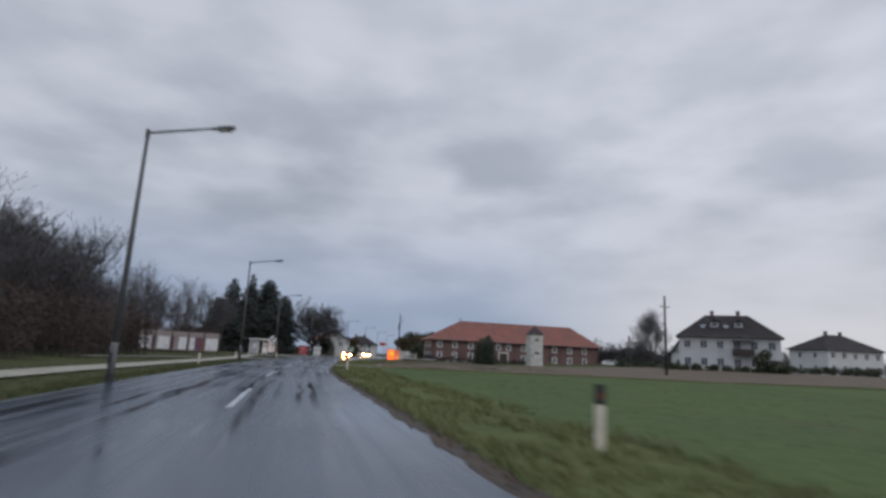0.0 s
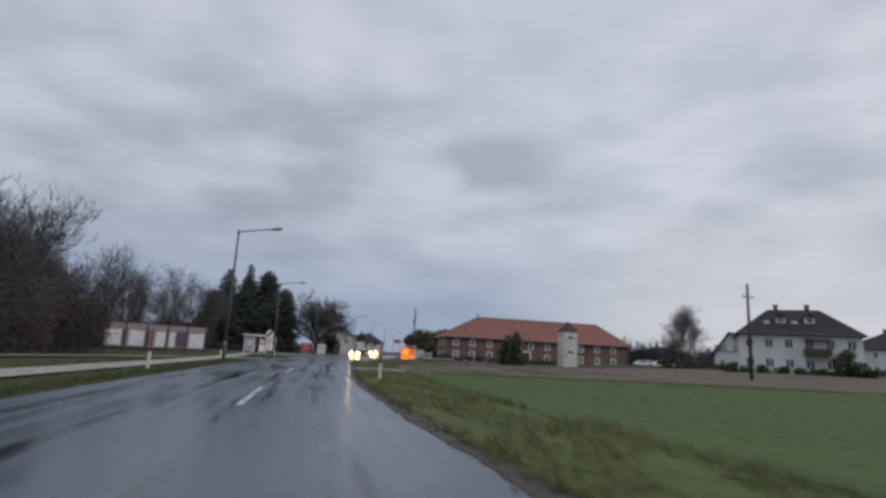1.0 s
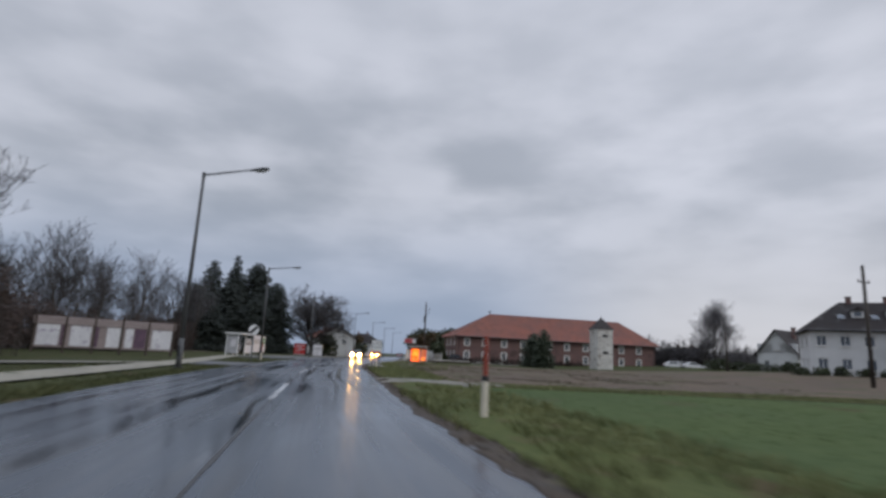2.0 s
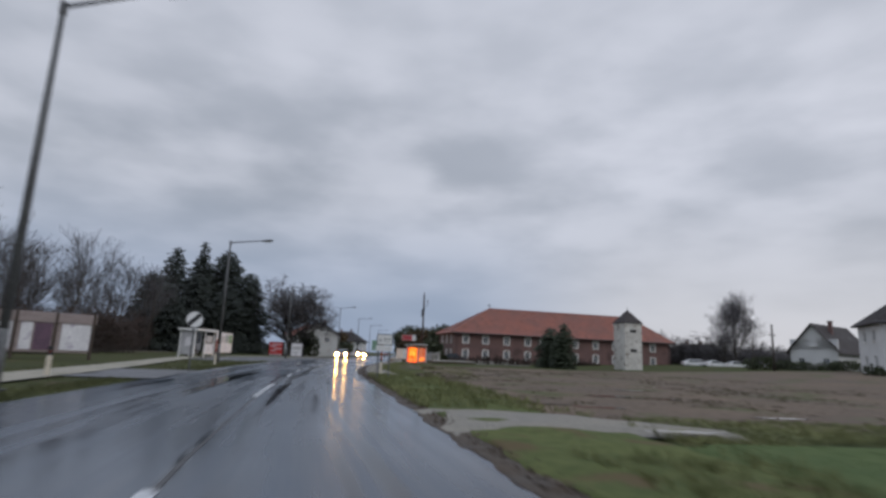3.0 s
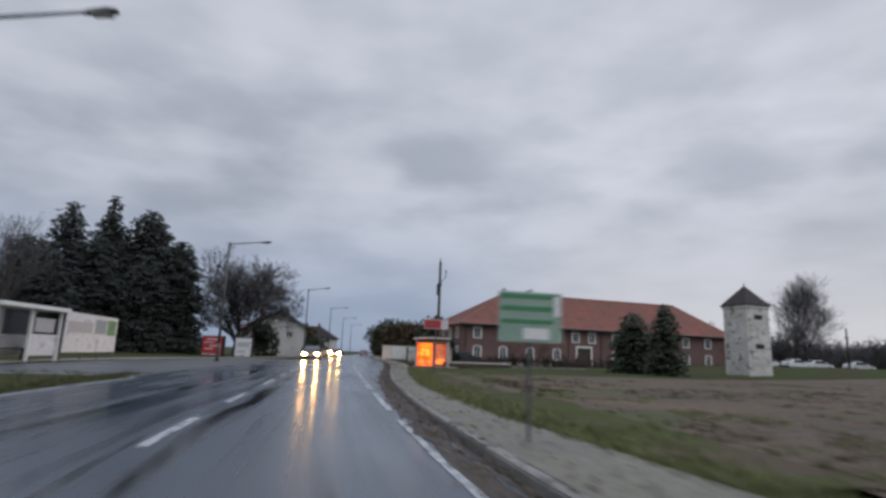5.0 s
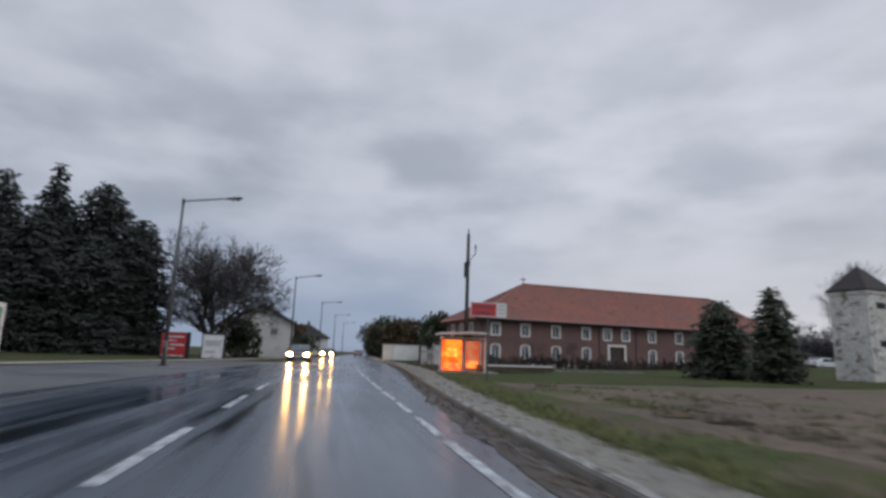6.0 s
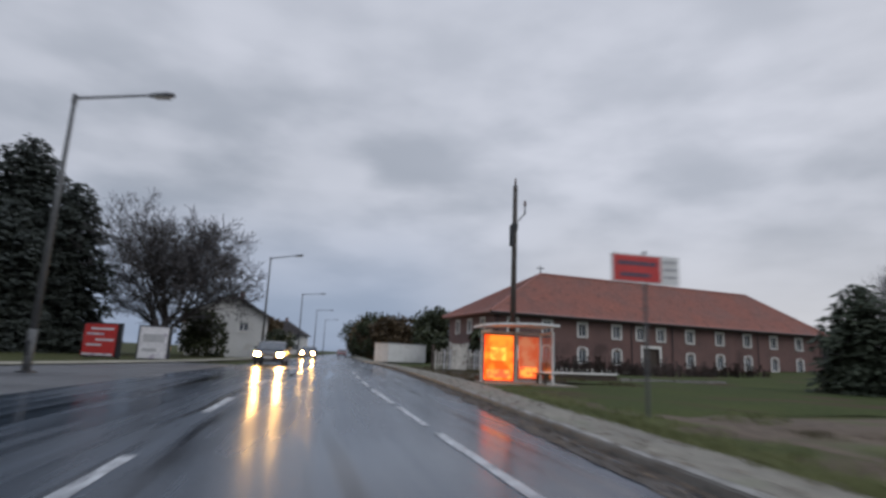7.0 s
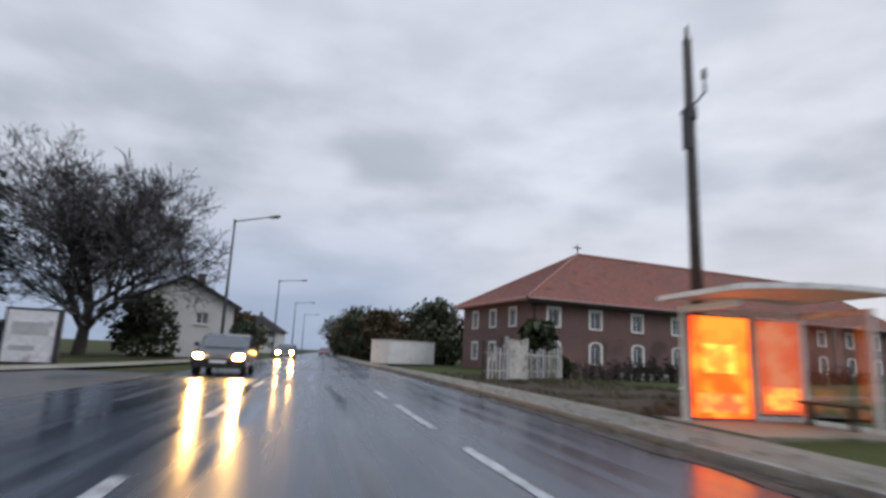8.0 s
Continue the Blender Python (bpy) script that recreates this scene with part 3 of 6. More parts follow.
part("tar_seam", stripe(road_c, 30.0, 64.0, 0.05, 0.02, 0.004), "tar", road, "black bitumen seam in the asphalt")


def sheet(outline_l, outline_r, ys, zf, nx=12, rough_by=0.0, freq=1.0, seed=0.0, dip=0.0, dip_l=0.0):
    """A patch of land between two lines x(y)."""
    g = Geo()
    for y in ys:
        a, b = outline_l(y), outline_r(y)
        for k in range(nx + 1):
            t = k / nx
            x = a + (b - a) * t ** 1.7
            g.v.append((x, float(y), zf(x, y) + rough_by * noise.noise((x * freq, y * freq, seed)) - (dip if k == nx else dip_l if k == 0 else 0)))
    n = nx + 1
    g.f = [(j * n + i, j * n + i + 1, (j + 1) * n + i + 1, (j + 1) * n + i) for j in range(len(ys) - 1) for i in range(nx)]
    return g


# muddy edge, verge, fields east of the road
def ragged(y, seed, amp):
    return amp * (noise.noise((y * 0.55, 0, seed)) + 0.6 * noise.noise((y * 1.9, 0, seed + 3)) + 0.4 * noise.noise((y * 5.0, 0, seed + 7)))


setting("verge_edge", sheet(lambda y: road_r(y) - 0.14 + ragged(y, 1, 0.16), lambda y: road_r(y) + 0.75, np.arange(-40, 72.0, 0.2), lambda x, y: 0.012 - 0.02 * max(0.0, x - road_r(y)), 7, 0.022, 4.0, 0, 0, 0.03),
        "soil_edge", "dark muddy strip along the asphalt edge", "verge", True)
setting("verge_east", sheet(lambda y: road_r(y) + 0.30 + ragged(y, 11, 0.22), lambda y: road_r(y) + 3.7, np.arange(-40, 72.0, 0.3), lambda x, y: 0.012 + 0.03 * math.sin((x - road_r(y)) * 1.2), 12, 0.045, 1.2, 0, 0.10, 0.06),
        "grass_ground", "rough yellowish grass verge", "verge", True)
foot_in = curve([71, 74, 76.5, 80, 87, 92, 99, 106, 110, 114.5, 125, 140, 165, 240], [-8.6, -9.1, -10.5, -11.15, -11.5, -11.45, -11.25, -11.0, -10.75, -10.4, -10.4, -10.9, -12.5, -13.5])


def track_y(x):
    return 50.6 + 0.145 * (x + 7)


def crop_far(x):
    return track_y(x) - 0.6


def block(xs, y0f, y1f, ny, zf, rough_by, freq, seed, dip=0.07):
    """A patch of land between two lines y(x)."""
    g = Geo()
    n = ny + 1
    for x in xs:
        a, b = y0f(x), y1f(x)
        for k in range(n):
            y = a + (b - a) * k / ny
            g.v.append((float(x), float(y), zf(x, y) + rough_by * noise.noise((x * freq, y * freq, seed)) - (dip if k in (0, ny) or x in (xs[0], xs[-1]) else 0)))
    g.f = [(j * n + i, (j + 1) * n + i, (j + 1) * n + i + 1, j * n + i + 1) for j in range(len(xs) - 1) for i in range(ny)]
    return g


def inv_road(x, off):
    """The y at which the verge's outer edge crosses x."""
    y = -60.0
    while y < 75 and road_r(y) + off > x:
        y += 0.5
    return y


east_xs = list(np.arange(-7.4, 40, 0.6)) + list(np.arange(40, 260, 6.0))
setting("crop_field", block([x for x in east_xs if inv_road(x, 3.3) < crop_far(x) - 0.5], lambda x: inv_road(x, 3.3), crop_far, 60, lambda x, y: 0.0 + hills(x, y), 0.02, 0.35, 3.0),
        "crop", "green field of young cereal beside the road", "field", True)
setting("ploughed_field", block(east_xs, lambda x: max(track_y(x) + 0.4, inv_road(x, 2.9)), lambda x: 108 + 0.2 * max(x, -12), 70, lambda x, y: 0.0 + hills(x, y), 0.022, 0.5, 7.0),
        "ploughed", "brown ploughed field with puddles", "field", True)
plough2 = sheet(lambda y: -8.3 - 1.3 * min(1.0, max(0.0, (y - 84) / 6)), lambda y: -6.2, np.arange(72, 107, 0.6), lambda x, y: -0.03, 8, 0.06, 0.8, 5, 0.06)
setting("ploughed_edge", plough2, "ploughed", "brown ploughed strip along the footway verge", "field", True)
setting("lawn", block(list(np.arange(-10.4, 60, 1.2)), lambda x: (108.6 + 0.2 * max(x, -12)) if x > -6.4 else 106.4, lambda x: 175.0, 60, lambda x, y: 0.02 + hills(x, y), 0.06, 0.4, 2.0),
        "lawn", "damp lawn before the long brick building", "lawn", True)
setting("verge_footway", sheet(lambda y: foot_in(y) - 0.08, lambda y: -8.0 - 1.2 * min(1.0, max(0.0, (y - 84) / 6)), np.arange(75, 110, 0.6), lambda x, y: 0.02, 8, 0.05, 1.2),
        "patchy", "rough grass strip behind the footway", "verge", True)

bed = sheet(lambda y: foot_in(y) + 0.05, lambda y: -3.2 + 0.9 * math.sin(y * 0.5) + 0.4 * math.sin(y * 1.7), np.arange(119.5, 139, 0.5), lambda x, y: 0.085, 10, 0.05, 0.9, 6, 0.14, 0.05)
setting("earth_bed", bed, "bed", "bare brown earth with fallen leaves before the building", "ground", True)

# field track off the road with pale gravel
g = Geo()
xs = list(np.arange(-8.6, -2.6, 0.4))
for x in xs:
    wide = 0.35 + 1.9 * max(0.0, min(1.0, (-2.8 - x) / 5.0))
    yc = track_y(x) + 1.9 * max(0.0, min(1.0, (-2.8 - x) / 3.0))
    for k in range(7):
        y = yc + wide * (k / 3 - 1) * (1 + 0.18 * noise.noise((x * 0.9, k * 0.2, 6)))
        edge = road_r(y) + 0.06 * math.sin(y * 2.3) - 0.05
        inner = 0 < k < 6 and x > edge + 0.2
        g.v.append((max(x, edge), y, (0.060 if inner else -0.03 if x > edge else 0.012) + hills(x, y) + (0.03 * noise.noise((x * 1.1, y * 1.1, 4)) if inner else 0)))
g.f = [(j * 7 + i, (j + 1) * 7 + i, (j + 1) * 7 + i + 1, j * 7 + i + 1) for j in range(len(xs) - 1) for i in range(6)]
setting("field_track", g, "gravel", "pale gravel field track joining the road", "track", True)


def puddle(cx, cy, rx, ry, seed, z=0.075):
    rng = random.Random(seed)
    ph = [rng.uniform(0, 6.28) for _ in range(3)]
    pts = []
    for i in range(28):
        a = 2 * math.pi * i / 28
        r = 1 + 0.22 * math.sin(2 * a + ph[0]) + 0.16 * math.sin(3 * a + ph[1]) + 0.1 * math.sin(5 * a + ph[2])
        pts.append((cx + rx * r * math.cos(a), cy + ry * r * math.sin(a), z))
    setting("puddle", Geo().add(pts, [tuple(range(28))]), "water", "shallow rain puddle lying in the ploughed soil", "puddle")


for i, (cx, cy, rx, ry) in enumerate(((-5.1, 56.7, 0.8, 0.2), (-3.7, 56.3, 0.6, 0.16), (-1.8, 61.3, 0.9, 0.3), (-0.1, 60.8, 0.8, 0.22), (-5.5, 63.1, 0.5, 0.2), (0.3, 55.1, 0.7, 0.16),
                                      (-8.0, 93.6, 0.5, 0.2), (-7.6, 92.5, 0.5, 0.2), (1.0, 66.0, 1.0, 0.25), (4.0, 70.0, 1.1, 0.25), (-4.0, 51.0, 0.6, 0.14))):
    puddle(cx, cy, rx, ry, 50 + i, 0.012 if cy > 52 else 0.088)

# west side: verge, light path, driveway, side road
path_c = curve([-60, 0, 9, 19.2, 30.8, 40, 50, 62, 78, 96, 105, 115, 124, 132, 150, 240], [9.0, -7.2, -10.0, -12.9, -14.9, -16.8, -18.6, -21.2, -25.2, -30.2, -30.8, -29.6, -27.4, -25.6, -24.4, -24.2])
setting("verge_west", sheet(lambda y: path_c(y) - 0.9, lambda y: road_l(y) + 0.05, np.arange(-60, 92, 0.6), lambda x, y: -0.015, 8, 0.035, 1.2), "grass_dull", "grass strip between road and light path", "verge", True)
setting("light_path", sheet(lambda y: path_c(y) - 0.95, lambda y: path_c(y) + 0.95, np.arange(-60, 160, 0.8), lambda x, y: 0.05, 4, 0.01, 1.0), "concrete_path", "pale concrete footpath beside the road", "path", True)
setting("side_road", sheet(lambda y: path_c(y) + 0.9, lambda y: road_l(y) + 0.6, np.arange(88, 131, 0.8), lambda x, y: -0.006 - 0.03 * max(0.0, min(1.0, (90.5 - y) / 2)), 6), "side_asphalt", "wet asphalt mouth of a side road", "road", True)
drive = Geo()
drive.strip([(-17.2, 60.9), (-20.6, 60.2)], [(-18.6, 68.3), (-21.6, 67.2)], 0.03)
setting("driveway", drive, "side_asphalt", "wet asphalt driveway crossing the verge", "driveway")
lane = Geo()
ts = np.linspace(0, 1, 14)
cl = [(-20.8 - 4.2 * t - 1.2 * math.sin(t * 3), 63 - 21 * t) for t in ts]
lane.strip([(x - 0.85, y) for x, y in cl], [(x + 0.85, y) for x, y in cl], 0.03)
setting("farm_lane", lane, "gravel", "pale gravel lane on the grass", "track")
setting("wood_floor", block(list(np.arange(-120, -40, 4.0)), lambda x: -60, lambda x: 175, 60, lambda x, y: -0.02, 0.12, 0.2, 9), "litter", "leaf litter under the bare wood", "ground", True)

# footway with kerb stones and dirty gutter
foot_ys = np.arange(71.5, 240, 0.8)
footway = setting("footway", sheet(lambda y: road_r(y) + 0.34, foot_in, foot_ys, lambda x, y: 0.085 if x < road_r(y) + 0.5 else 0.075, 5, 0.012, 1.5), "paving", "worn pale footway along the bus bay", "pavement", True)
setting("gutter", sheet(lambda y: road_r(y) - 0.34 + 0.2 * noise.noise((y * 0.8, 0, 3)) + 0.08 * noise.noise((y * 3.1, 0, 5)), lambda y: road_r(y) + 0.16, np.arange(71, 240, 0.3), lambda x, y: 0.012 if x < road_r(y) else -0.01, 5, 0.006, 4.0),
        "gutter", "dark gutter with wet leaves and dirt", "gutter", True)

grass_rng = random.Random(11)


def tufts(name, spots, material, hmin, hmax, label, blades=5, spread=0.10, wide=0.012):
    g = Geo()
    r = grass_rng
    for x, y, z in spots:
        k = r.uniform(0.7, 1.2)
        for _ in range(blades):
            a, h = r.uniform(0, 6.28), r.uniform(hmin, hmax) * k
            bx, by = x + r.uniform(-spread, spread), y + r.uniform(-spread, spread)
            lx, ly = math.cos(a) * h * 0.5, math.sin(a) * h * 0.5
            wx, wy = -math.sin(a) * wide, math.cos(a) * wide
            g.add([(bx - wx, by - wy, z), (bx + wx, by + wy, z), (bx + lx * 0.4 + wx * 0.7, by + ly * 0.4 + wy * 0.7, z + h * 0.65), (bx + lx, by + ly, z + h)], [(0, 1, 2), (0, 2, 3)])
    ob = new(name, g.mesh(name))
    ob.data.materials.append(M[material])
    return tagged(ob, label, "grass", kind="stuff")


spots = []
for _ in range(9000):
    y = grass_rng.uniform(-6, 72)
    o = 0.22 + 3.5 * grass_rng.random() ** 1.3
    if 48.6 < y < 54.5 and o < 3.5:
        continue
    if noise.noise((o * 0.8, y * 0.35, 2)) > -0.25:
        spots.append((road_r(y) + o, y, -0.03))
tufts("verge_grass", spots, "grass", 0.06, 0.22, "rough yellow-green grass tufts on the verge", 6)
spots = []
for _ in range(7000):
    y = grass_rng.uniform(4, 92)
    o = grass_rng.uniform(0.15, 1.0) if grass_rng.random() < 0.6 else grass_rng.uniform(-1, 6)
    x = road_l(y) - o
    if 60.5 < y < 68.5 and o < 3.6 or abs(x - path_c(y)) < 0.95 or x > road_l(y) - 0.1:
        continue
    spots.append((x, y, -0.03))
tufts("verge_grass", spots, "blades_dull", 0.04, 0.14, "short rough grass beside the light path", 5)
spots = []
for _ in range(5000):
    y = grass_rng.uniform(74, 112)
    x = foot_in(y) - 0.12 + abs(grass_rng.gauss(0, 0.55))
    spots.append((x, y, 0.0))
tufts("verge_grass", spots, "grass", 0.05, 0.15, "rough grass behind the footway", 5)
spots = []
for _ in range(3500):
    y = grass_rng.uniform(74, 108)
    x = grass_rng.uniform(-9.8, -4.5)
    if noise.noise((x * 0.6, y * 0.4, 8)) > 0.18:
        spots.append((x, y, 0.0))
tufts("verge_grass", spots, "grass", 0.04, 0.11, "thin grass over bare soil behind the footway", 4)
spots = []
for _ in range(9000):
    x, y = -8 + 26 * grass_rng.random() ** 1.4, grass_rng.uniform(51.5, 104)
    if x < road_r(y) + 3.0 or y < track_y(x) + 0.6 or noise.noise((x * 0.22, y * 0.16, 14)) + 0.5 * noise.noise((x * 0.9, y * 0.7, 15)) < 0.12:
        continue
    spots.append((x, y, hills(x, y) - 0.01))
tufts("field_weeds", spots, "weeds", 0.03, 0.11, "thin dull weeds on the ploughed soil", 5, 0.16, 0.014)
spots = []
for _ in range(9000):
    x = -4 + 88 * grass_rng.random() ** 1.2
    y = track_y(x) + grass_rng.uniform(-0.7, 2.6)
    if noise.noise((x * 0.12, y * 0.3, 21)) > -0.32:
        spots.append((x, y, hills(x, y) - 0.02))
tufts("border_grass", spots, "grass", 0.04, 0.12, "rough dull grass on the border between the two fields", 5, 0.2, 0.02)
spots = []
for _ in range(2600):
    y = grass_rng.uniform(118, 139)
    x = grass_rng.uniform(foot_in(y) + 0.05, -2.6)
    if noise.noise((x * 0.5, y * 0.4, 31)) > 0.02 or x < foot_in(y) + 0.3:
        spots.append((x, y, 0.06))
tufts("bed_weeds", spots, "weeds", 0.05, 0.2, "thin dull weeds on the earth bed", 5, 0.14, 0.014)
clods = Geo()
for _ in range(4000):
    x, y = -8 + 24 * grass_rng.random() ** 1.4, grass_rng.uniform(52, 100)
    if x < road_r(y) + 3.2 or y < track_y(x) + 0.8:
        continue
    s = abs(grass_rng.gauss(0, 0.025)) + 0.015
    a = grass_rng.uniform(0, 6.28)
    z0 = hills(x, y) - 0.03
    pts = [(x + s * math.cos(a + k * 1.571) * grass_rng.uniform(0.6, 1.3), y + s * math.sin(a + k * 1.571) * grass_rng.uniform(0.6, 1.3), z0) for k in range(4)]
    clods.add(pts + [(x, y, z0 + 0.028 + s * grass_rng.uniform(0.3, 0.6))], [(0, 1, 4), (1, 2, 4), (2, 3, 4), (3, 0, 4)])
ob = new("soil_clods", clods.mesh("soil_clods"))
ob.data.materials.append(M["ploughed"])
tagged(ob, "loose brown clods on the ploughed field", "soil", kind="stuff")
leaves = Geo()
for _ in range(5200):
    y = grass_rng.uniform(66, 150)
    x = road_r(y) + (grass_rng.gauss(-0.06, 0.17) if grass_rng.random() < 0.8 else grass_rng.uniform(0.3, 1.3))
    if y < 72 and x > road_r(y) + 0.5:
        continue
    z = (0.098 if x > road_r(y) + 0.34 else 0.112 if x > road_r(y) + 0.13 else 0.022)
    a, w = grass_rng.uniform(0, 6.28), grass_rng.uniform(0.025, 0.065)
    c, s = math.cos(a) * w, math.sin(a) * w
    leaves.add([(x - c, y - s, z), (x + s * 0.6, y - c * 0.6, z + grass_rng.uniform(0, 0.025)), (x + c, y + s, z + 0.004), (x - s * 0.6, y + c * 0.6, z + grass_rng.uniform(0, 0.02))], [(0, 1, 2, 3)])
ob = new("fallen_leaves", leaves.mesh("fallen_leaves"))
ob.data.materials.append(M["leaf_debris"])
tagged(ob, "wet brown fallen leaves and dirt along the kerb", "leaves", kind="stuff")
clods = Geo()
for _ in range(3200):
    y = grass_rng.uniform(-2, 72)
    x = road_r(y) + grass_rng.gauss(0.24, 0.13)
    s = abs(grass_rng.gauss(0, 0.020)) + 0.010
    a = grass_rng.uniform(0, 6.28)
    pts = [(x + s * math.cos(a + k * 1.571) * grass_rng.uniform(0.6, 1.3), y + s * math.sin(a + k * 1.571) * grass_rng.uniform(0.6, 1.3), 0.0) for k in range(4)]
    clods.add(pts + [(x, y, 0.012 + s * grass_rng.uniform(0.5, 1.1))], [(0, 1, 4), (1, 2, 4), (2, 3, 4), (3, 0, 4)])
ob = new("mud_clods", clods.mesh("mud_clods"))
ob.data.materials.append(M["soil_edge"])
tagged(ob, "small wet clods of mud along the asphalt edge", "mud", kind="stuff")
spots = []
for row in range(120):
    y0 = 1.0 + row * 0.42
    for _ in range(140):
        x = grass_rng.uniform(0, 1) ** 1.6 * 34 - 6
        y = y0 + 0.16 * grass_rng.gauss(0, 1) + 0.02 * x
        if x > road_r(y) + 3.2 and y < crop_far(x) - 0.3:
            spots.append((x, y, -0.02))
tufts("cereal_shoots", spots, "cropblade", 0.03, 0.06, "green young cereal shoots in rows", 4, 0.14, 0.010)


# ---------------------------------------------------------------- trees
def bare_tree_geo(height, spread, seed, levels=5, trunk_r=0.28, thin=0.006, split=(3, 4), low=0.25, kids=(2, 4), stem=0.36):
    rng = random.Random(seed)
    wood, twigs = Geo(), Geo()

    def grow(p, d, length, r, lv):
        n = 3 if lv <= 2 else 2
        q, dd, rr = Vector(p), Vector(d), r
        joints = []
        for k in range(n):
            nd = (dd + Vector((rng.gauss(0, 0.14), rng.gauss(0, 0.14), rng.gauss(0.04, 0.08)))).normalized()
            e = q + nd * (length / n)
            r2 = rr * (0.84 if lv < 3 else 0.7)
            if lv <= 2:
                wood.tube(q, e, rr, max(r2, thin), 7 if lv == 0 else 5, False)
            elif lv == 3:
                twigs.tube(q, e, rr, max(r2, thin), 3, False)
            else:
                twigs.twig(q, e, rr * 1.35, max(r2, thin) * 1.35)
            q, dd, rr = e, nd, max(r2, thin)
            joints.append((Vector(q), Vector(dd), rr))
        if lv >= levels:
            return
        for j, (jp, jd, jr) in enumerate(joints):
            if lv == 0 and j == 0 and low > 0.3:
                continue
            count = rng.randint(*split) if lv < 2 else rng.randint(*kids)
            for _ in range(count if j == len(joints) - 1 else max(1, count - 1)):
                a = rng.uniform(0, 2 * math.pi)
                side = jd.orthogonal().normalized()
                side.rotate(Matrix.Rotation(a, 3, jd))
                lean = rng.uniform(0.35, 0.85) * spread
                nd = (jd * (1 - 0.35 * lean) + side * lean + Vector((0, 0, 0.16))).normalized()
                grow(jp, nd, length * rng.uniform(0.55, 0.78) * (0.36 / stem if lv == 0 else 1.0), jr * rng.uniform(0.5, 0.68), lv + 1)

    grow((0, 0, -0.1), (0, 0, 1), height * stem, trunk_r, 0)
    top = max(v[2] for v in twigs.v)
    k = height / top
    for gg in (wood, twigs):
        gg.v = [(x * k, y * k, z * k) for x, y, z in gg.v]
    return wood, twigs


def bare_tree(name, label, height, spread, seed, m, twig="twig", **kw):
    wood, twigs = bare_tree_geo(height, spread, seed, **kw)
    t = thing(name, label, "tree", m)
    part("trunk", wood, "bark", t)
    part("crown", twigs, twig, t, "bare leafless twigs")
    return t


def conifer(name, label, height, radius, seed, m, needles="needles", skirt=0.06, shape=0.85, dense=1.0, fine=1.0):
    rng = random.Random(seed)
    t = thing(name, label, "tree", m)
    trunk, crown_g = Geo(), Geo()
    trunk.tube((0, 0, -0.1), (0, 0, height * 0.96), height * 0.016, 0.02, 7)
    levels = int(height * 2.6 * dense)
    for i in range(levels):
        f = i / levels
        z = height * (skirt + (1 - skirt) * f)
        reach = radius * (1 - f) ** shape * rng.uniform(0.8, 1.1) + 0.12
        n = max(4, int((6 + 7 * (1 - f)) * dense))
        for k in range(n):
            a = 2 * math.pi * (k + rng.random()) / n
            r = reach * rng.uniform(0.62, 1.08)
            steps = max(2, int(r / (0.42 * fine)))
            for s in range(steps):
                u = (s + rng.random() * 0.8) / steps
                d = r * u
                zz = z - 0.28 * r * u * u + 0.12 * r * u + rng.uniform(-0.34, 0.34) * fine
                arc = 2 * math.pi * d / n
                for _ in range(1 + int(arc / (0.55 * fine))):
                    a0 = a + rng.uniform(-0.5, 0.5) * 2 * math.pi / n
                    w = rng.uniform(0.28, 0.60) * fine
                    cx, cy = math.cos(a0) * d, math.sin(a0) * d
                    a2 = a0 + rng.gauss(0, 0.7)
                    fx, fy = math.cos(a2), math.sin(a2)
                    sx, sy = -fy, fx
                    l = w * rng.uniform(0.9, 1.6)
                    dr = rng.uniform(0.05, 0.5) * l
                    z2 = zz + rng.uniform(-0.2, 0.2) * fine
                    crown_g.add([(cx - sx * w * 0.5, cy - sy * w * 0.5, z2 - 0.12 * w), (cx + sx * w * 0.5, cy + sy * w * 0.5, z2 - 0.12 * w),
                                 (cx + fx * l, cy + fy * l, z2 - dr), (cx, cy, z2 + 0.25 * w)], [(0, 2, 3), (2, 1, 3), (0, 1, 2)])
    crown_g.tube((0, 0, height * 0.9), (0, 0, height), 0.10, 0.01, 4)
    part("trunk", trunk, "bark", t)
    part("crown", crown_g, needles, t)
    return t


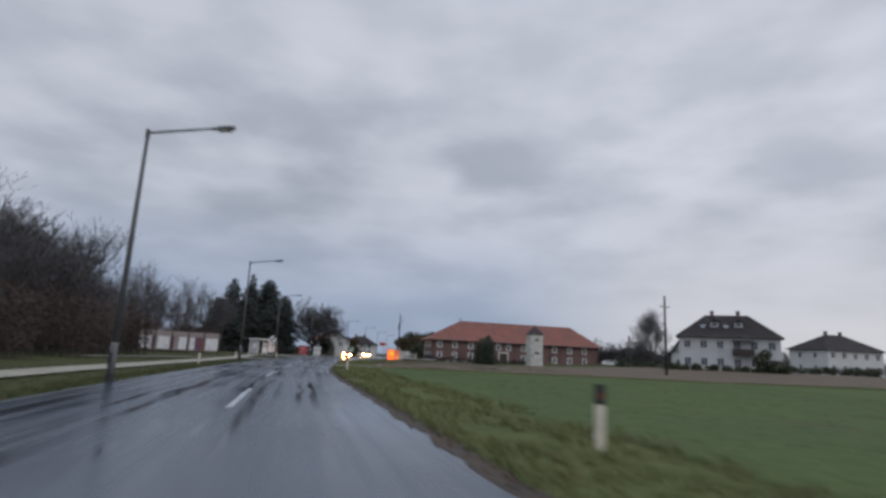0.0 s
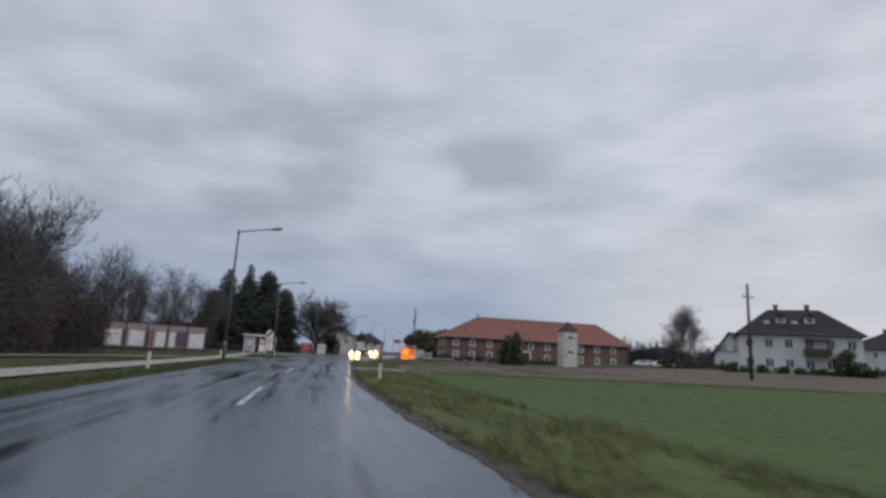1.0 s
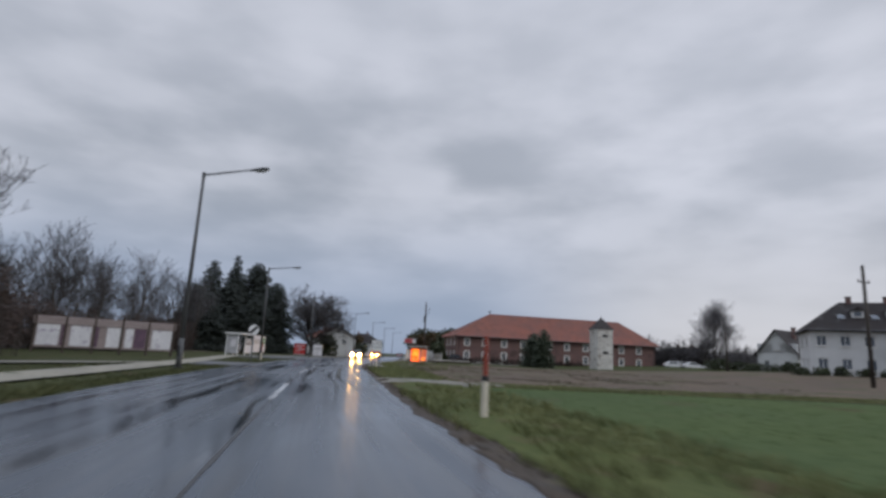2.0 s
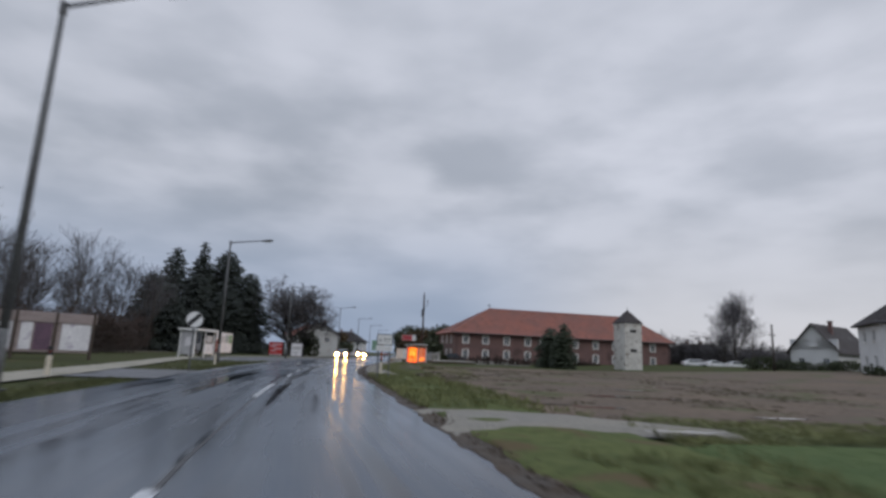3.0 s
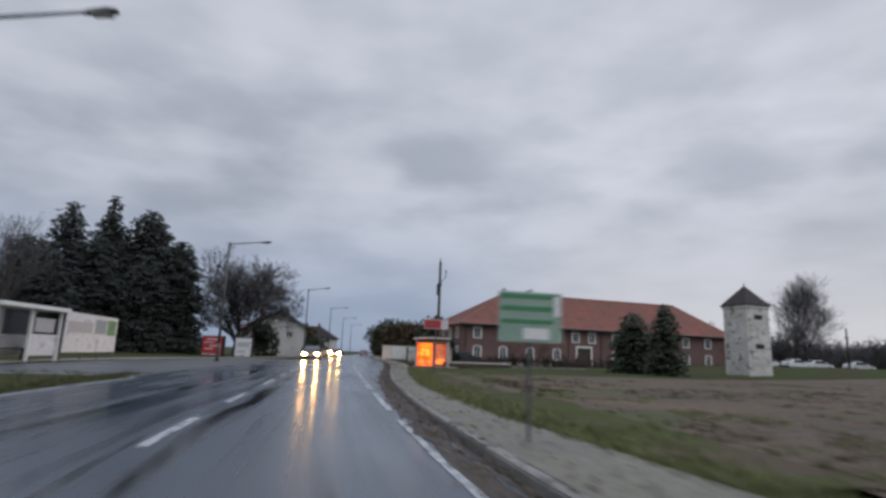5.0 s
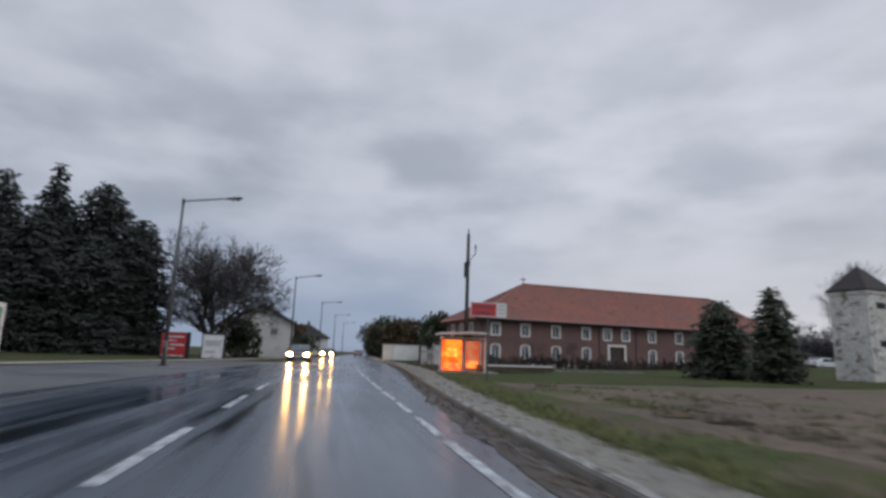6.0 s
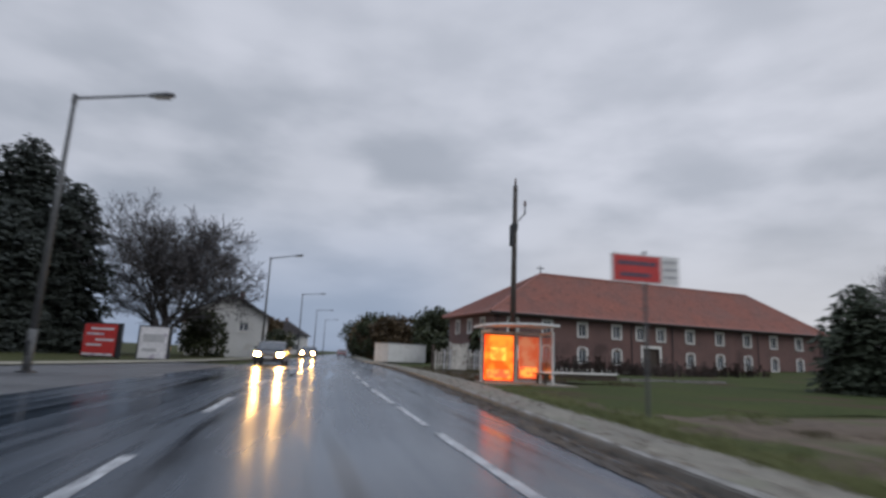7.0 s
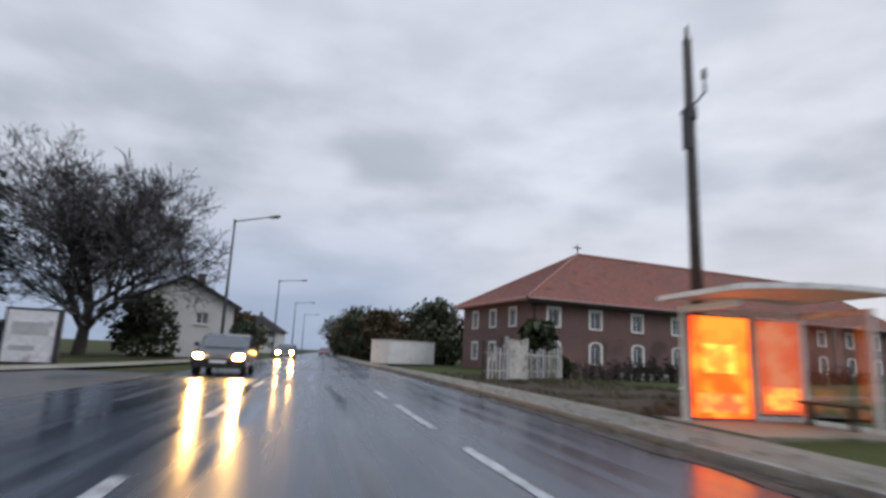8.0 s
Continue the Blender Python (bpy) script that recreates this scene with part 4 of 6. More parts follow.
def leafy(name, label, height, radius, seed, m, leaves="autumn", category="tree", count=2600, low=0.12, leaf=0.34, blobs=9):
    """A broad crown of many small leaf clumps with gaps."""
    rng = random.Random(seed)
    t = thing(name, label, category, m)
    trunk, g = Geo(), Geo()
    trunk.tube((0, 0, -0.1), (0, 0, height * 0.5), 0.03 * height, 0.02 * height, 7)
    cs = []
    for _ in range(blobs):
        a, rr = rng.uniform(0, 6.28), radius * math.sqrt(rng.random()) * 0.62
        z = height * rng.uniform(low + 0.12, 0.80)
        cs.append((rr * math.cos(a), rr * math.sin(a), z, radius * rng.uniform(0.34, 0.55)))
        trunk.tube((0, 0, height * 0.3), (cs[-1][0], cs[-1][1], z), 0.012 * height, 0.006 * height, 5)
    for _ in range(count):
        cx, cy, cz, cr = rng.choice(cs)
        v = Vector((rng.gauss(0, 1), rng.gauss(0, 1), rng.gauss(0, 1))).normalized() * cr * rng.uniform(0.6, 1.12)
        p = Vector((cx, cy, cz)) + Vector((v.x, v.y, v.z * 0.85))
        p.z = max(p.z, height * low * rng.uniform(0.3, 1))
        q = Vector((rng.gauss(0, 1), rng.gauss(0, 1), rng.gauss(0, 1))).normalized()
        s = q.orthogonal().normalized()
        w = leaf * rng.uniform(0.5, 1.1)
        c2 = q.cross(s)
        g.add([p - s * w, p + c2 * w * 0.6, p + s * w, p - c2 * w * 0.6], [(0, 1, 2), (0, 2, 3)])
    part("trunk", trunk, "bark", t)
    part("crown", g, leaves, t)
    return t


def brush(name, label, height, radius, seed, m, twig="twig_red", count=420):
    """A dense thicket of bare stems."""
    rng = random.Random(seed)
    t = thing(name, label, "bush", m)
    stems, twigs = Geo(), Geo()
    for _ in range(count // 6):
        a, rr = rng.uniform(0, 6.28), radius * math.sqrt(rng.random())
        p = Vector((rr * math.cos(a), rr * math.sin(a), -0.1))
        h = height * rng.uniform(0.55, 1.0) * (1 - 0.35 * (rr / radius) ** 2)
        q = p + Vector((rng.gauss(0, 0.12) * h, rng.gauss(0, 0.12) * h, h))
        stems.tube(p, q, 0.035, 0.010, 4, False)
        for _ in range(16):
            f = rng.uniform(0.12, 1.0)
            b = p.lerp(q, f)
            l = h * rng.uniform(0.10, 0.24)
            e = b + Vector((rng.gauss(0, 1), rng.gauss(0, 1), rng.uniform(0.1, 1.4))).normalized() * l
            twigs.twig(b, e, 0.021, 0.007)
            for _ in range(5):
                b2 = b.lerp(e, rng.uniform(0.2, 1))
                e2 = b2 + Vector((rng.gauss(0, 1), rng.gauss(0, 1), rng.uniform(-0.1, 1.1))).normalized() * l * rng.uniform(0.4, 0.75)
                w = rng.uniform(0.015, 0.04)
                s = (e2 - b2).orthogonal().normalized() * w
                twigs.add([b2 - s, b2 + s, e2], [(0, 1, 2)])
    tagged(part("rootstock", stems, "bark", t), kind="stuff")
    tagged(part("crown", twigs, twig, t), kind="stuff")
    return t


# the wood west of the road
wood_group = "bare trees of the wood"
protos = [bare_tree("bare_tree", "tall leafless tree with dark fine twigs", 16, 0.75, 100 + i, pose(-50 - 3 * i, 48 + 9 * i, 0), levels=5, trunk_r=0.22, thin=0.014, split=(2, 4), kids=(1, 3)) for i in range(4)]
for p in protos:
    tagged(p, group=wood_group)
lacy = [bare_tree("bare_tree", "tall leafless tree with open slender branches", 15.5, 0.7, 120 + i, pose(-58 - 5 * i, 112 + 8 * i, 0), levels=5, trunk_r=0.17, thin=0.013, split=(2, 3), kids=(1, 2)) for i in range(2)]
for p in lacy:
    tagged(p, group=wood_group)
wr = random.Random(5)
k = 0
for y in np.arange(26, 128, 4.4):
    for row in range(2 if y > 58 else 1):
        x = -45.5 - 6.5 * row - wr.uniform(0, 4) - (7 if y < 38 else 0) - max(0, (y - 120)) * 0.18
        yy = y + wr.uniform(-2, 2)
        if y > 80:
            if row == 0:
                copy_thing(lacy[k % 2], pose(x - 1, yy, 0, 0, 0, wr.uniform(0, 360)) @ Matrix.Scale(wr.uniform(0.70, 0.95), 4))
                if k % 2:
                    copy_thing(protos[k % 4], pose(x - 7, yy + 2, 0, 0, 0, wr.uniform(0, 360)) @ Matrix.Scale(wr.uniform(0.6, 0.78), 4))
                k += 1
            continue
        s = wr.uniform(0.82, 1.08) * (0.85 if y < 46 else 1.13 if y < 72 else 0.66 if y < 90 else 0.78)
        copy_thing(protos[k % 4], pose(x, yy, 0, 0, 0, wr.uniform(0, 360)) @ Matrix.Scale(s, 4))
        k += 1
for i, (x, y, s) in enumerate(((-31.5, 40, 0.60), (-34.5, 45, 0.68), (-36.5, 49, 0.72), (-38, 53, 0.74), (-39.4, 57, 0.76), (-41.2, 60.5, 0.76), (-42.6, 64, 0.76), (-44.4, 68, 0.72), (-41, 51, 0.8), (-43, 57, 0.86), (-45, 63, 0.86), (-34, 57, 0.50), (-36.5, 61.5, 0.54), (-39.5, 66.5, 0.58), (-42, 71, 0.62), (-45, 75.5, 0.6), (-47, 70, 0.8))):
    copy_thing(protos[(i + 1) % 4], pose(x, y, 0, 0, 0, 67 * i) @ Matrix.Scale(s, 4))
bp = [brush("thicket", "dense reddish-brown leafless thicket at the wood's edge", 6.5, 3.2, 200 + i, pose(-43 - 2 * i, 40 + 6 * i, 0), count=330) for i in range(3)]
for p in bp:
    tagged(p, group="thickets along the wood")
k = 0
for y in np.arange(12, 109, 3.8):
    for row in range(2):
        if row == 0 and 60 < y < 84:
            x = -43.5 - wr.uniform(0, 1.5)
        else:
            x = -41.0 - 4.5 * row - wr.uniform(0, 2) - (10 if y < 26 else 0)
        s = wr.uniform(0.75, 1.15) * (0.74 if y > 84 else 1.0)
        copy_thing(bp[k % 3], pose(x, y + wr.uniform(-1.2, 1.2), 0, 0, 0, wr.uniform(0, 360)) @ Matrix.Scale(s, 4))
        k += 1

for i, (x, y, s) in enumerate(((-22.5, 12, 0.7), (-23.5, 19, 0.75), (-24.0, 26, 0.8), (-25.0, 33, 0.82), (-26.5, 40, 0.8), (-28.0, 47, 0.8), (-30.0, 54, 0.78), (-33.0, 61, 0.75), (-37.0, 66.5, 0.72),
                               (-28.5, 20, 0.9), (-29.5, 28, 0.95), (-31.0, 36, 0.95), (-33.0, 44, 0.95), (-35.0, 52, 0.9), (-38, 60, 0.9), (-34, 30, 1.0), (-36, 40, 1.0), (-38, 48, 1.0), (-27, 8, 0.9), (-33, 15, 1.0))):
    copy_thing(bp[i % 3], pose(x + wr.uniform(-0.6, 0.6), y + wr.uniform(-1, 1), 0, 0, 0, wr.uniform(0, 360)) @ Matrix.Scale(s * wr.uniform(0.75, 1.35), 4))
for i in range(14):
    copy_thing(bp[i % 3], pose(-46.5 - 1.1 * i * 0.6 + wr.uniform(-2, 2), 106 + 2.1 * i, 0, 0, 0, wr.uniform(0, 360)) @ Matrix.Scale(wr.uniform(0.75, 1.0), 4))
# dark evergreens by the side road
for i, (x, y, h, r, sh) in enumerate(((-52.8, 143.4, 18.6, 5.4, 0.52), (-48.7, 145.2, 20.0, 4.9, 0.62), (-45.6, 149.5, 19.4, 6.0, 0.36), (-47.5, 140.0, 13.5, 5.0, 0.42),
                                      (-43.0, 143.6, 12.0, 4.4, 0.40), (-53.5, 137, 13.0, 5.0, 0.42), (-50.5, 150, 17.5, 5.2, 0.5), (-49.5, 134.5, 11.0, 4.4, 0.42))):
    tagged(conifer("fir_tree", "tall dark green fir with a ragged pointed top", h, r, 300 + i, pose(x, y, 0, 0, 0, 40 * i), shape=sh, dense=1.25, skirt=0.01, fine=0.82), group="dark firs by the side road")
conifer("thuja_tree", "broad dense dark evergreen with a rounded top", 15.0, 4.9, 320, pose(-40.6, 147.8, 0), shape=0.38, dense=1.5, skirt=0.01, fine=0.7)
bare_tree("bare_broad_tree", "large spreading leafless tree with a dense round crown", 15.6, 1.15, 402, pose(-33.4, 152.5, 0, 0, 0, 60) @ Matrix.Diagonal((1.2, 1.2, 1, 1)), levels=6, trunk_r=0.36, thin=0.015, split=(3, 4), kids=(1, 3), low=0.1, stem=0.30, twig="twig")
leafy("evergreen_bush", "broad dark green garden bush beneath the bare tree", 4.6, 3.2, 410, pose(-30.7, 156.0, 0), "hedge_leaf", "bush", 2600, 0.02, 0.26)
leafy("evergreen_bush", "small dark green bush beside the white house", 3.2, 2.0, 411, pose(-23.4, 159.4, 0), "hedge_leaf", "bush", 1400, 0.02, 0.22)

# conifers and tall bare tree on the lawn
conifer("lawn_conifer", "wide bushy dark green conifer on the lawn", 5.5, 2.7, 330, pose(10.2, 119.8, 0.02), "needles_green", 0.01, 0.36, 1.9, 0.6)
conifer("lawn_conifer", "narrower pointed dark green conifer on the lawn", 5.9, 1.85, 331, pose(10.9, 115.2, 0.02), "needles_green", 0.01, 0.40, 1.9, 0.6)
bare_tree("poplar_tree", "tall slender leafless tree with grey twigs", 17.0, 0.85, 425, pose(61.0, 161.3, 1.2), levels=5, trunk_r=0.20, thin=0.010, split=(4, 5), kids=(2, 3), low=0.1, stem=0.56, twig="twig_pale")
bare_tree("poplar_tree", "lower leafless tree with grey twigs", 8.5, 0.9, 421, pose(57.4, 159.5, 1.2), levels=4, trunk_r=0.16, thin=0.015, kids=(1, 3), twig="twig_pale")
gb = brush("scrub", "grey-brown leafless scrub behind the fields", 5.5, 4.0, 430, pose(52, 172, 0.6), "twig", 330)
tagged(gb, group="scrub behind the fields")
for i in range(26):
    copy_thing(gb, pose(47 + 2.1 * i + wr.uniform(-1, 1), 172 + 0.4 * i + wr.uniform(-4, 4), 0.9, 0, 0, wr.uniform(0, 360)) @ Matrix.Scale(wr.uniform(1.0, 1.55), 4))
for i in range(9):
    leafy("hedge_bush", "low dark green hedge bush before the white villa", 1.15, 1.5, 440 + i, pose(42.6 + 2.0 * i, 101.8 - 0.93 * i, 0.75), "hedge_leaf", "bush", 700, 0.02, 0.2, 6)
hb = leafy("hedge_bush", "clipped dark green hedge bush on the field border", 1.7, 2.2, 452, pose(40, 119.5, 0.85), "hedge_leaf", "bush", 700, 0.02, 0.22, 8)
tagged(hb, group="hedge on the field border")
for i in range(1, 22):
    copy_thing(hb, pose(40 + 3.0 * i, 119.5 + 0.62 * i + wr.uniform(-0.4, 0.4), 0.85 + 0.02 * i, 0, 0, wr.uniform(0, 360)) @ Matrix.Scale(wr.uniform(0.75, 1.1), 4))
for i in range(14):
    copy_thing(gb, pose(88 + 4.2 * i, 176 + wr.uniform(-6, 6), 1.1, 0, 0, wr.uniform(0, 360)) @ Matrix.Scale(wr.uniform(1.0, 1.5), 4))
leafy("hedge_bush", "tall dark bush against the villa wall", 4.6, 2.3, 447, pose(56.2, 95.6, 0.9), "hedge_leaf", "bush", 1300, 0.02, 0.24)
lb = brush("low_hedge", "low brown leafless hedge before the brick building", 1.3, 1.6, 450, pose(-6.4, 138.5, 0.03), "twig_red", 210)
tagged(lb, group="low hedge before the building")
for i in range(13):
    copy_thing(lb, pose(-4.0 + 2.3 * i, 139.6 + 0.55 * i, 0.03, 0, 0, 50 * i) @ Matrix.Scale(wr.uniform(0.9, 1.6), 4))
# autumn trees along the far road
for i, (x, y, h, r, lf) in enumerate(((-9.5, 224, 10.6, 6.0, "hedge_leaf"), (-3.5, 229, 11.2, 6.5, "autumn"), (3.5, 226, 10.4, 6.0, "hedge_leaf"), (-14.5, 262, 10.5, 6.0, "hedge_leaf"), (-7.5, 192, 8.6, 4.5, "autumn"), (-2.0, 186, 9.2, 5.0, "hedge_leaf"), (3.5, 192, 8.2, 4.6, "autumn"), (-10.5, 216, 9.2, 4.8, "hedge_leaf"), (-12.5, 244, 9.0, 5.0, "autumn"),
                                      (-4.5, 214, 10.2, 5.4, "autumn"), (-13.0, 285, 9.0, 5.5, "autumn"), (-5.5, 168, 5.0, 2.8, "hedge_leaf"), (-30, 196, 6, 3.2, "autumn"), (-31, 240, 7, 3.6, "hedge_leaf"),
                                      (-10.4, 177, 6.2, 3.4, "autumn"), (-10.8, 190, 6.8, 3.8, "hedge_leaf"), (-11.2, 203, 7.2, 4.0, "autumn"), (-11.6, 233, 8.6, 4.4, "hedge_leaf"), (-10.5, 305, 9.5, 5.0, "autumn"), (-9.6, 335, 10.0, 5.2, "hedge_leaf"), (-8.5, 372, 11.0, 6.0, "autumn"),
                                      (1.0, 172, 5.4, 3.0, "hedge_leaf"), (-4.6, 138.5, 4.6, 1.5, "hedge_leaf"))):
    leafy("roadside_tree", "rounded tree with rusty brown leaves" if lf == "autumn" else "rounded dark olive-green tree", h, r, 460 + i, pose(x, y, 0), lf, "tree", 2400, 0.02, 0.42)


# ---------------------------------------------------------------- buildings
def wall_geo(length, height, thick, holes, z0=-0.3):
    """A wall along x from 0, its outer face at y = 0, with openings (x0, x1, z0, z1) through it."""
    g = Geo()
    xs = sorted({0.0, length, *[v for h in holes for v in h[:2]]})
    zs = sorted({z0, height, *[v for h in holes for v in h[2:]]})
    for a, b in zip(xs, xs[1:]):
        col = []
        for c, d in zip(zs, zs[1:]):
            mx, mz = (a + b) / 2, (c + d) / 2
            if any(h[0] < mx < h[1] and h[2] < mz < h[3] for h in holes):
                continue
            if col and abs(col[-1][1] - c) < 1e-6:
                col[-1][1] = d
            else:
                col.append([c, d])
        for c, d in col:
            g.box(a, b, 0, thick, c, d)
    return g


def add_window(parent, m, x0, x1, z0, z1, surround=0.16, sill=True, name="window", arch=False, bars=1):
    """A window in a wall whose outer face is y = 0 of m: frame, pane, surround."""
    w = new(name)
    w.parent = parent
    w.matrix_basis = m
    f = Geo()
    t = 0.07
    f.box(x0, x0 + t, 0.08, 0.15, z0, z1).box(x1 - t, x1, 0.08, 0.15, z0, z1)
    f.box(x0 + t, x1 - t, 0.08, 0.15, z0, z0 + t).box(x0 + t, x1 - t, 0.08, 0.15, z1 - t, z1)
    for i in range(bars):
        xm = x0 + (x1 - x0) * (i + 1) / (bars + 1)
        f.box(xm - 0.03, xm + 0.03, 0.085, 0.145, z0 + t, z1 - t)
    part("window_frame", f, "trim", w)
    part("pane", Geo().box(x0 + t, x1 - t, 0.105, 0.12, z0 + t, z1 - t), "pane", w, "dark window glass")
    if surround:
        s = Geo()
        s.box(x0 - surround, x0, -0.05, 0.02, z0, z1).box(x1, x1 + surround, -0.05, 0.02, z0, z1)
        if arch:
            n, r = 7, (x1 - x0) / 2 + surround
            for i in range(n):
                a0, a1 = math.pi * i / n, math.pi * (i + 1) / n
                xm = (x0 + x1) / 2
                q = []
                for yy in (-0.05, 0.02):
                    for a, rr in ((a0, r), (a1, r), (a1, r - surround * 1.3), (a0, r - surround * 1.3)):
                        q.append((xm + rr * math.cos(a), yy, z1 + 0.45 * rr * math.sin(a)))
                s.add(q, [(0, 1, 2, 3), (7, 6, 5, 4), (0, 4, 5, 1), (1, 5, 6, 2), (2, 6, 7, 3), (3, 7, 4, 0)])
        else:
            s.box(x0 - surround, x1 + surround, -0.055, 0.02, z1, z1 + surround)
        part("surround", s, "trim", w, "white stone surround")
    if sill:
        part("window_sill", Geo().box(x0 - 0.12, x1 + 0.12, -0.12, 0.05, z0 - 0.1, z0), "trim", w)
    return w


def hip_roof(L, D, z0, z1, over, inset=None, thick=0.18, west=0.0):
    inset = D / 2 + over if inset is None else inset
    x0, x1, y0, y1 = -over, L + over, -over, D + over
    ym = D / 2
    pts = [(x0, y0, z0), (x1, y0, z0), (x1, y1, z0), (x0, y1, z0), (x0 + inset + west, ym, z1), (x1 - inset, ym, z1),
           (x0, y0, z0 - thick), (x1, y0, z0 - thick), (x1, y1, z0 - thick), (x0, y1, z0 - thick)]
    return Geo().add(pts, [(0, 1, 5, 4), (1, 2, 5), (2, 3, 4, 5), (3, 0, 4), (6, 7, 1, 0), (7, 8, 2, 1), (8, 9, 3, 2), (9, 6, 0, 3), (9, 8, 7, 6)])


def tile_courses(L, D, z0, z1, over, n, inset=None, west=0.0):
    """Thin raised courses across the front, back and end slopes of a hipped roof."""
    inset = D / 2 + over if inset is None else inset
    g = Geo()
    x0, x1, y0, y1, ym = -over, L + over, -over, D + over, D / 2
    for i in range(1, n):
        f = i / n
        z = z0 + (z1 - z0) * f + 0.02
        a, b = x0 + (inset + west) * f, x1 - inset * f
        c, d = y0 + (ym - y0) * f, y1 - (y1 - ym) * f
        g.box(a, b, c - 0.05, c + 0.02, z - 0.03, z + 0.035).box(a, b, d - 0.02, d + 0.05, z - 0.03, z + 0.035)
        g.box(a - 0.05, a + 0.02, c, d, z - 0.03, z + 0.035).box(b - 0.02, b + 0.05, c, d, z - 0.03, z + 0.035)
    return g


def long_building():
    t = thing("brick_building", "long two-storey dark red brick building with a hipped red tile roof", "building", pose(-1.2, 150.5, 0.15, 0, 0, 11.9))
    L, D, H, R = 48.0, 12.0, 5.6, 11.0
    up = [2.2, 6.3, 10.7, 15.2, 18.5, 21.4, 25.7, 30.3, 34.8, 39.3, 43.8]
    lo = [2.2, 6.3, 10.7, 15.2, 25.7, 30.3, 34.8, 39.3, 43.8]
    holes = [(s - 0.5, s + 0.5, 3.55, 4.95) for s in up] + [(s - 0.5, s + 0.5, 0.75, 2.2) for s in lo] + [(18.8, 21.1, 0.0, 2.7)]
    part("wall", wall_geo(L, H, 0.4, holes), "brick", t)
    part("wall", Geo().box(0, L, D - 0.4, D, -0.3, H), "brick", t)
    mw = pose(0, D - 0.4, 0, 0, 0, -90)
    west = [(s - 0.45, s + 0.45, z, z + 1.4) for s in (2.2, 5.6, 9.0) for z in (0.75, 3.55)]
    ob = part("wall", wall_geo(D - 0.8, H, 0.4, west), "brick", t)
    ob.matrix_basis = mw
    part("wall", Geo().box(L - 0.4, L, 0.4, D - 0.4, -0.3, H), "brick", t)
    ident = Matrix.Identity(4)
    for s in up:
        add_window(t, ident, s - 0.5, s + 0.5, 3.55, 4.95, 0.2)
    for s in lo:
        add_window(t, ident, s - 0.5, s + 0.5, 0.75, 2.2, 0.2, arch=True)
    for a, b, c, d in west:
        add_window(t, mw, a, b, c, d, 0.18)
    gate = new("gate")
    gate.parent = t
    gd = Geo()
    for i in range(8):
        gd.box(18.82 + i * 0.285, 18.82 + i * 0.285 + 0.27, 0.2, 0.27, 0, 2.68)
    part("gate_leaf", gd, "dark_wood", gate, "dark plank gate")
    part("gate_arch", Geo().box(18.5, 18.8, -0.06, 0.05, 0, 2.7).box(21.1, 21.4, -0.06, 0.05, 0, 2.7).box(18.5, 21.4, -0.06, 0.05, 2.7, 3.0), "trim", gate)
    roof = part("roof", hip_roof(L, D, H, R, 0.75, west=3.0), "roof_red", t, "weathered orange-red tile roof")
    tagged(part("roof_relief", tile_courses(L, D, H, R, 0.75, 22, west=3.0), "roof_red", roof), kind="stuff")
    rid = Geo()
    x0, x1 = -0.75 + D / 2 + 3.75, L + 0.75 - D / 2 - 0.75
    rid.tube((x0, D / 2, R), (x1, D / 2, R), 0.16, 0.16, 6)
    for cx, cy, ex in ((-0.75, -0.75, x0), (-0.75, D + 0.75, x0), (L + 0.75, -0.75, x1), (L + 0.75, D + 0.75, x1)):
        rid.tube((cx, cy, H), (ex, D / 2, R), 0.13, 0.13, 6)
    part("ridge_tiles", rid, "ridge", roof)
    part("gutter_pipe", Geo().tube((-0.8, -0.8, H - 0.1), (L + 0.8, -0.8, H - 0.1), 0.09, 0.09, 6), "dark_steel", t)
    part("eaves_board", Geo().box(-0.72, L + 0.72, -0.70, 0.0, H - 0.32, H - 0.2), "dark_wood", t)
    for s in (0.4, 17.2, 23.0, 36.5, 47.6):
        part("downpipe", Geo().tube((s, -0.1, 0), (s, -0.1, H - 0.2), 0.05, 0.05, 6), "dark_steel", t)
    part("finial", Geo().tube((x0, D / 2, R), (x0, D / 2, R + 1.0), 0.07, 0.05, 6).box(x0 - 0.45, x0 + 0.45, D / 2 - 0.05, D / 2 + 0.05, R + 0.62, R + 0.74), "dark_steel", roof, "small dark metal finial")
    # low white ledge along the foot of the front
    led = thing("garden_ledge", "low white masonry ledge along the brick building", "wall", pose(-1.2, 150.5, 0.1, 0, 0, 11.9))
    part("ledge", Geo().box(1.0, 9.5, -9.2, -8.9, -0.1, 0.35), "stone_white", led, bevel=0.02)
    return t


long_building()


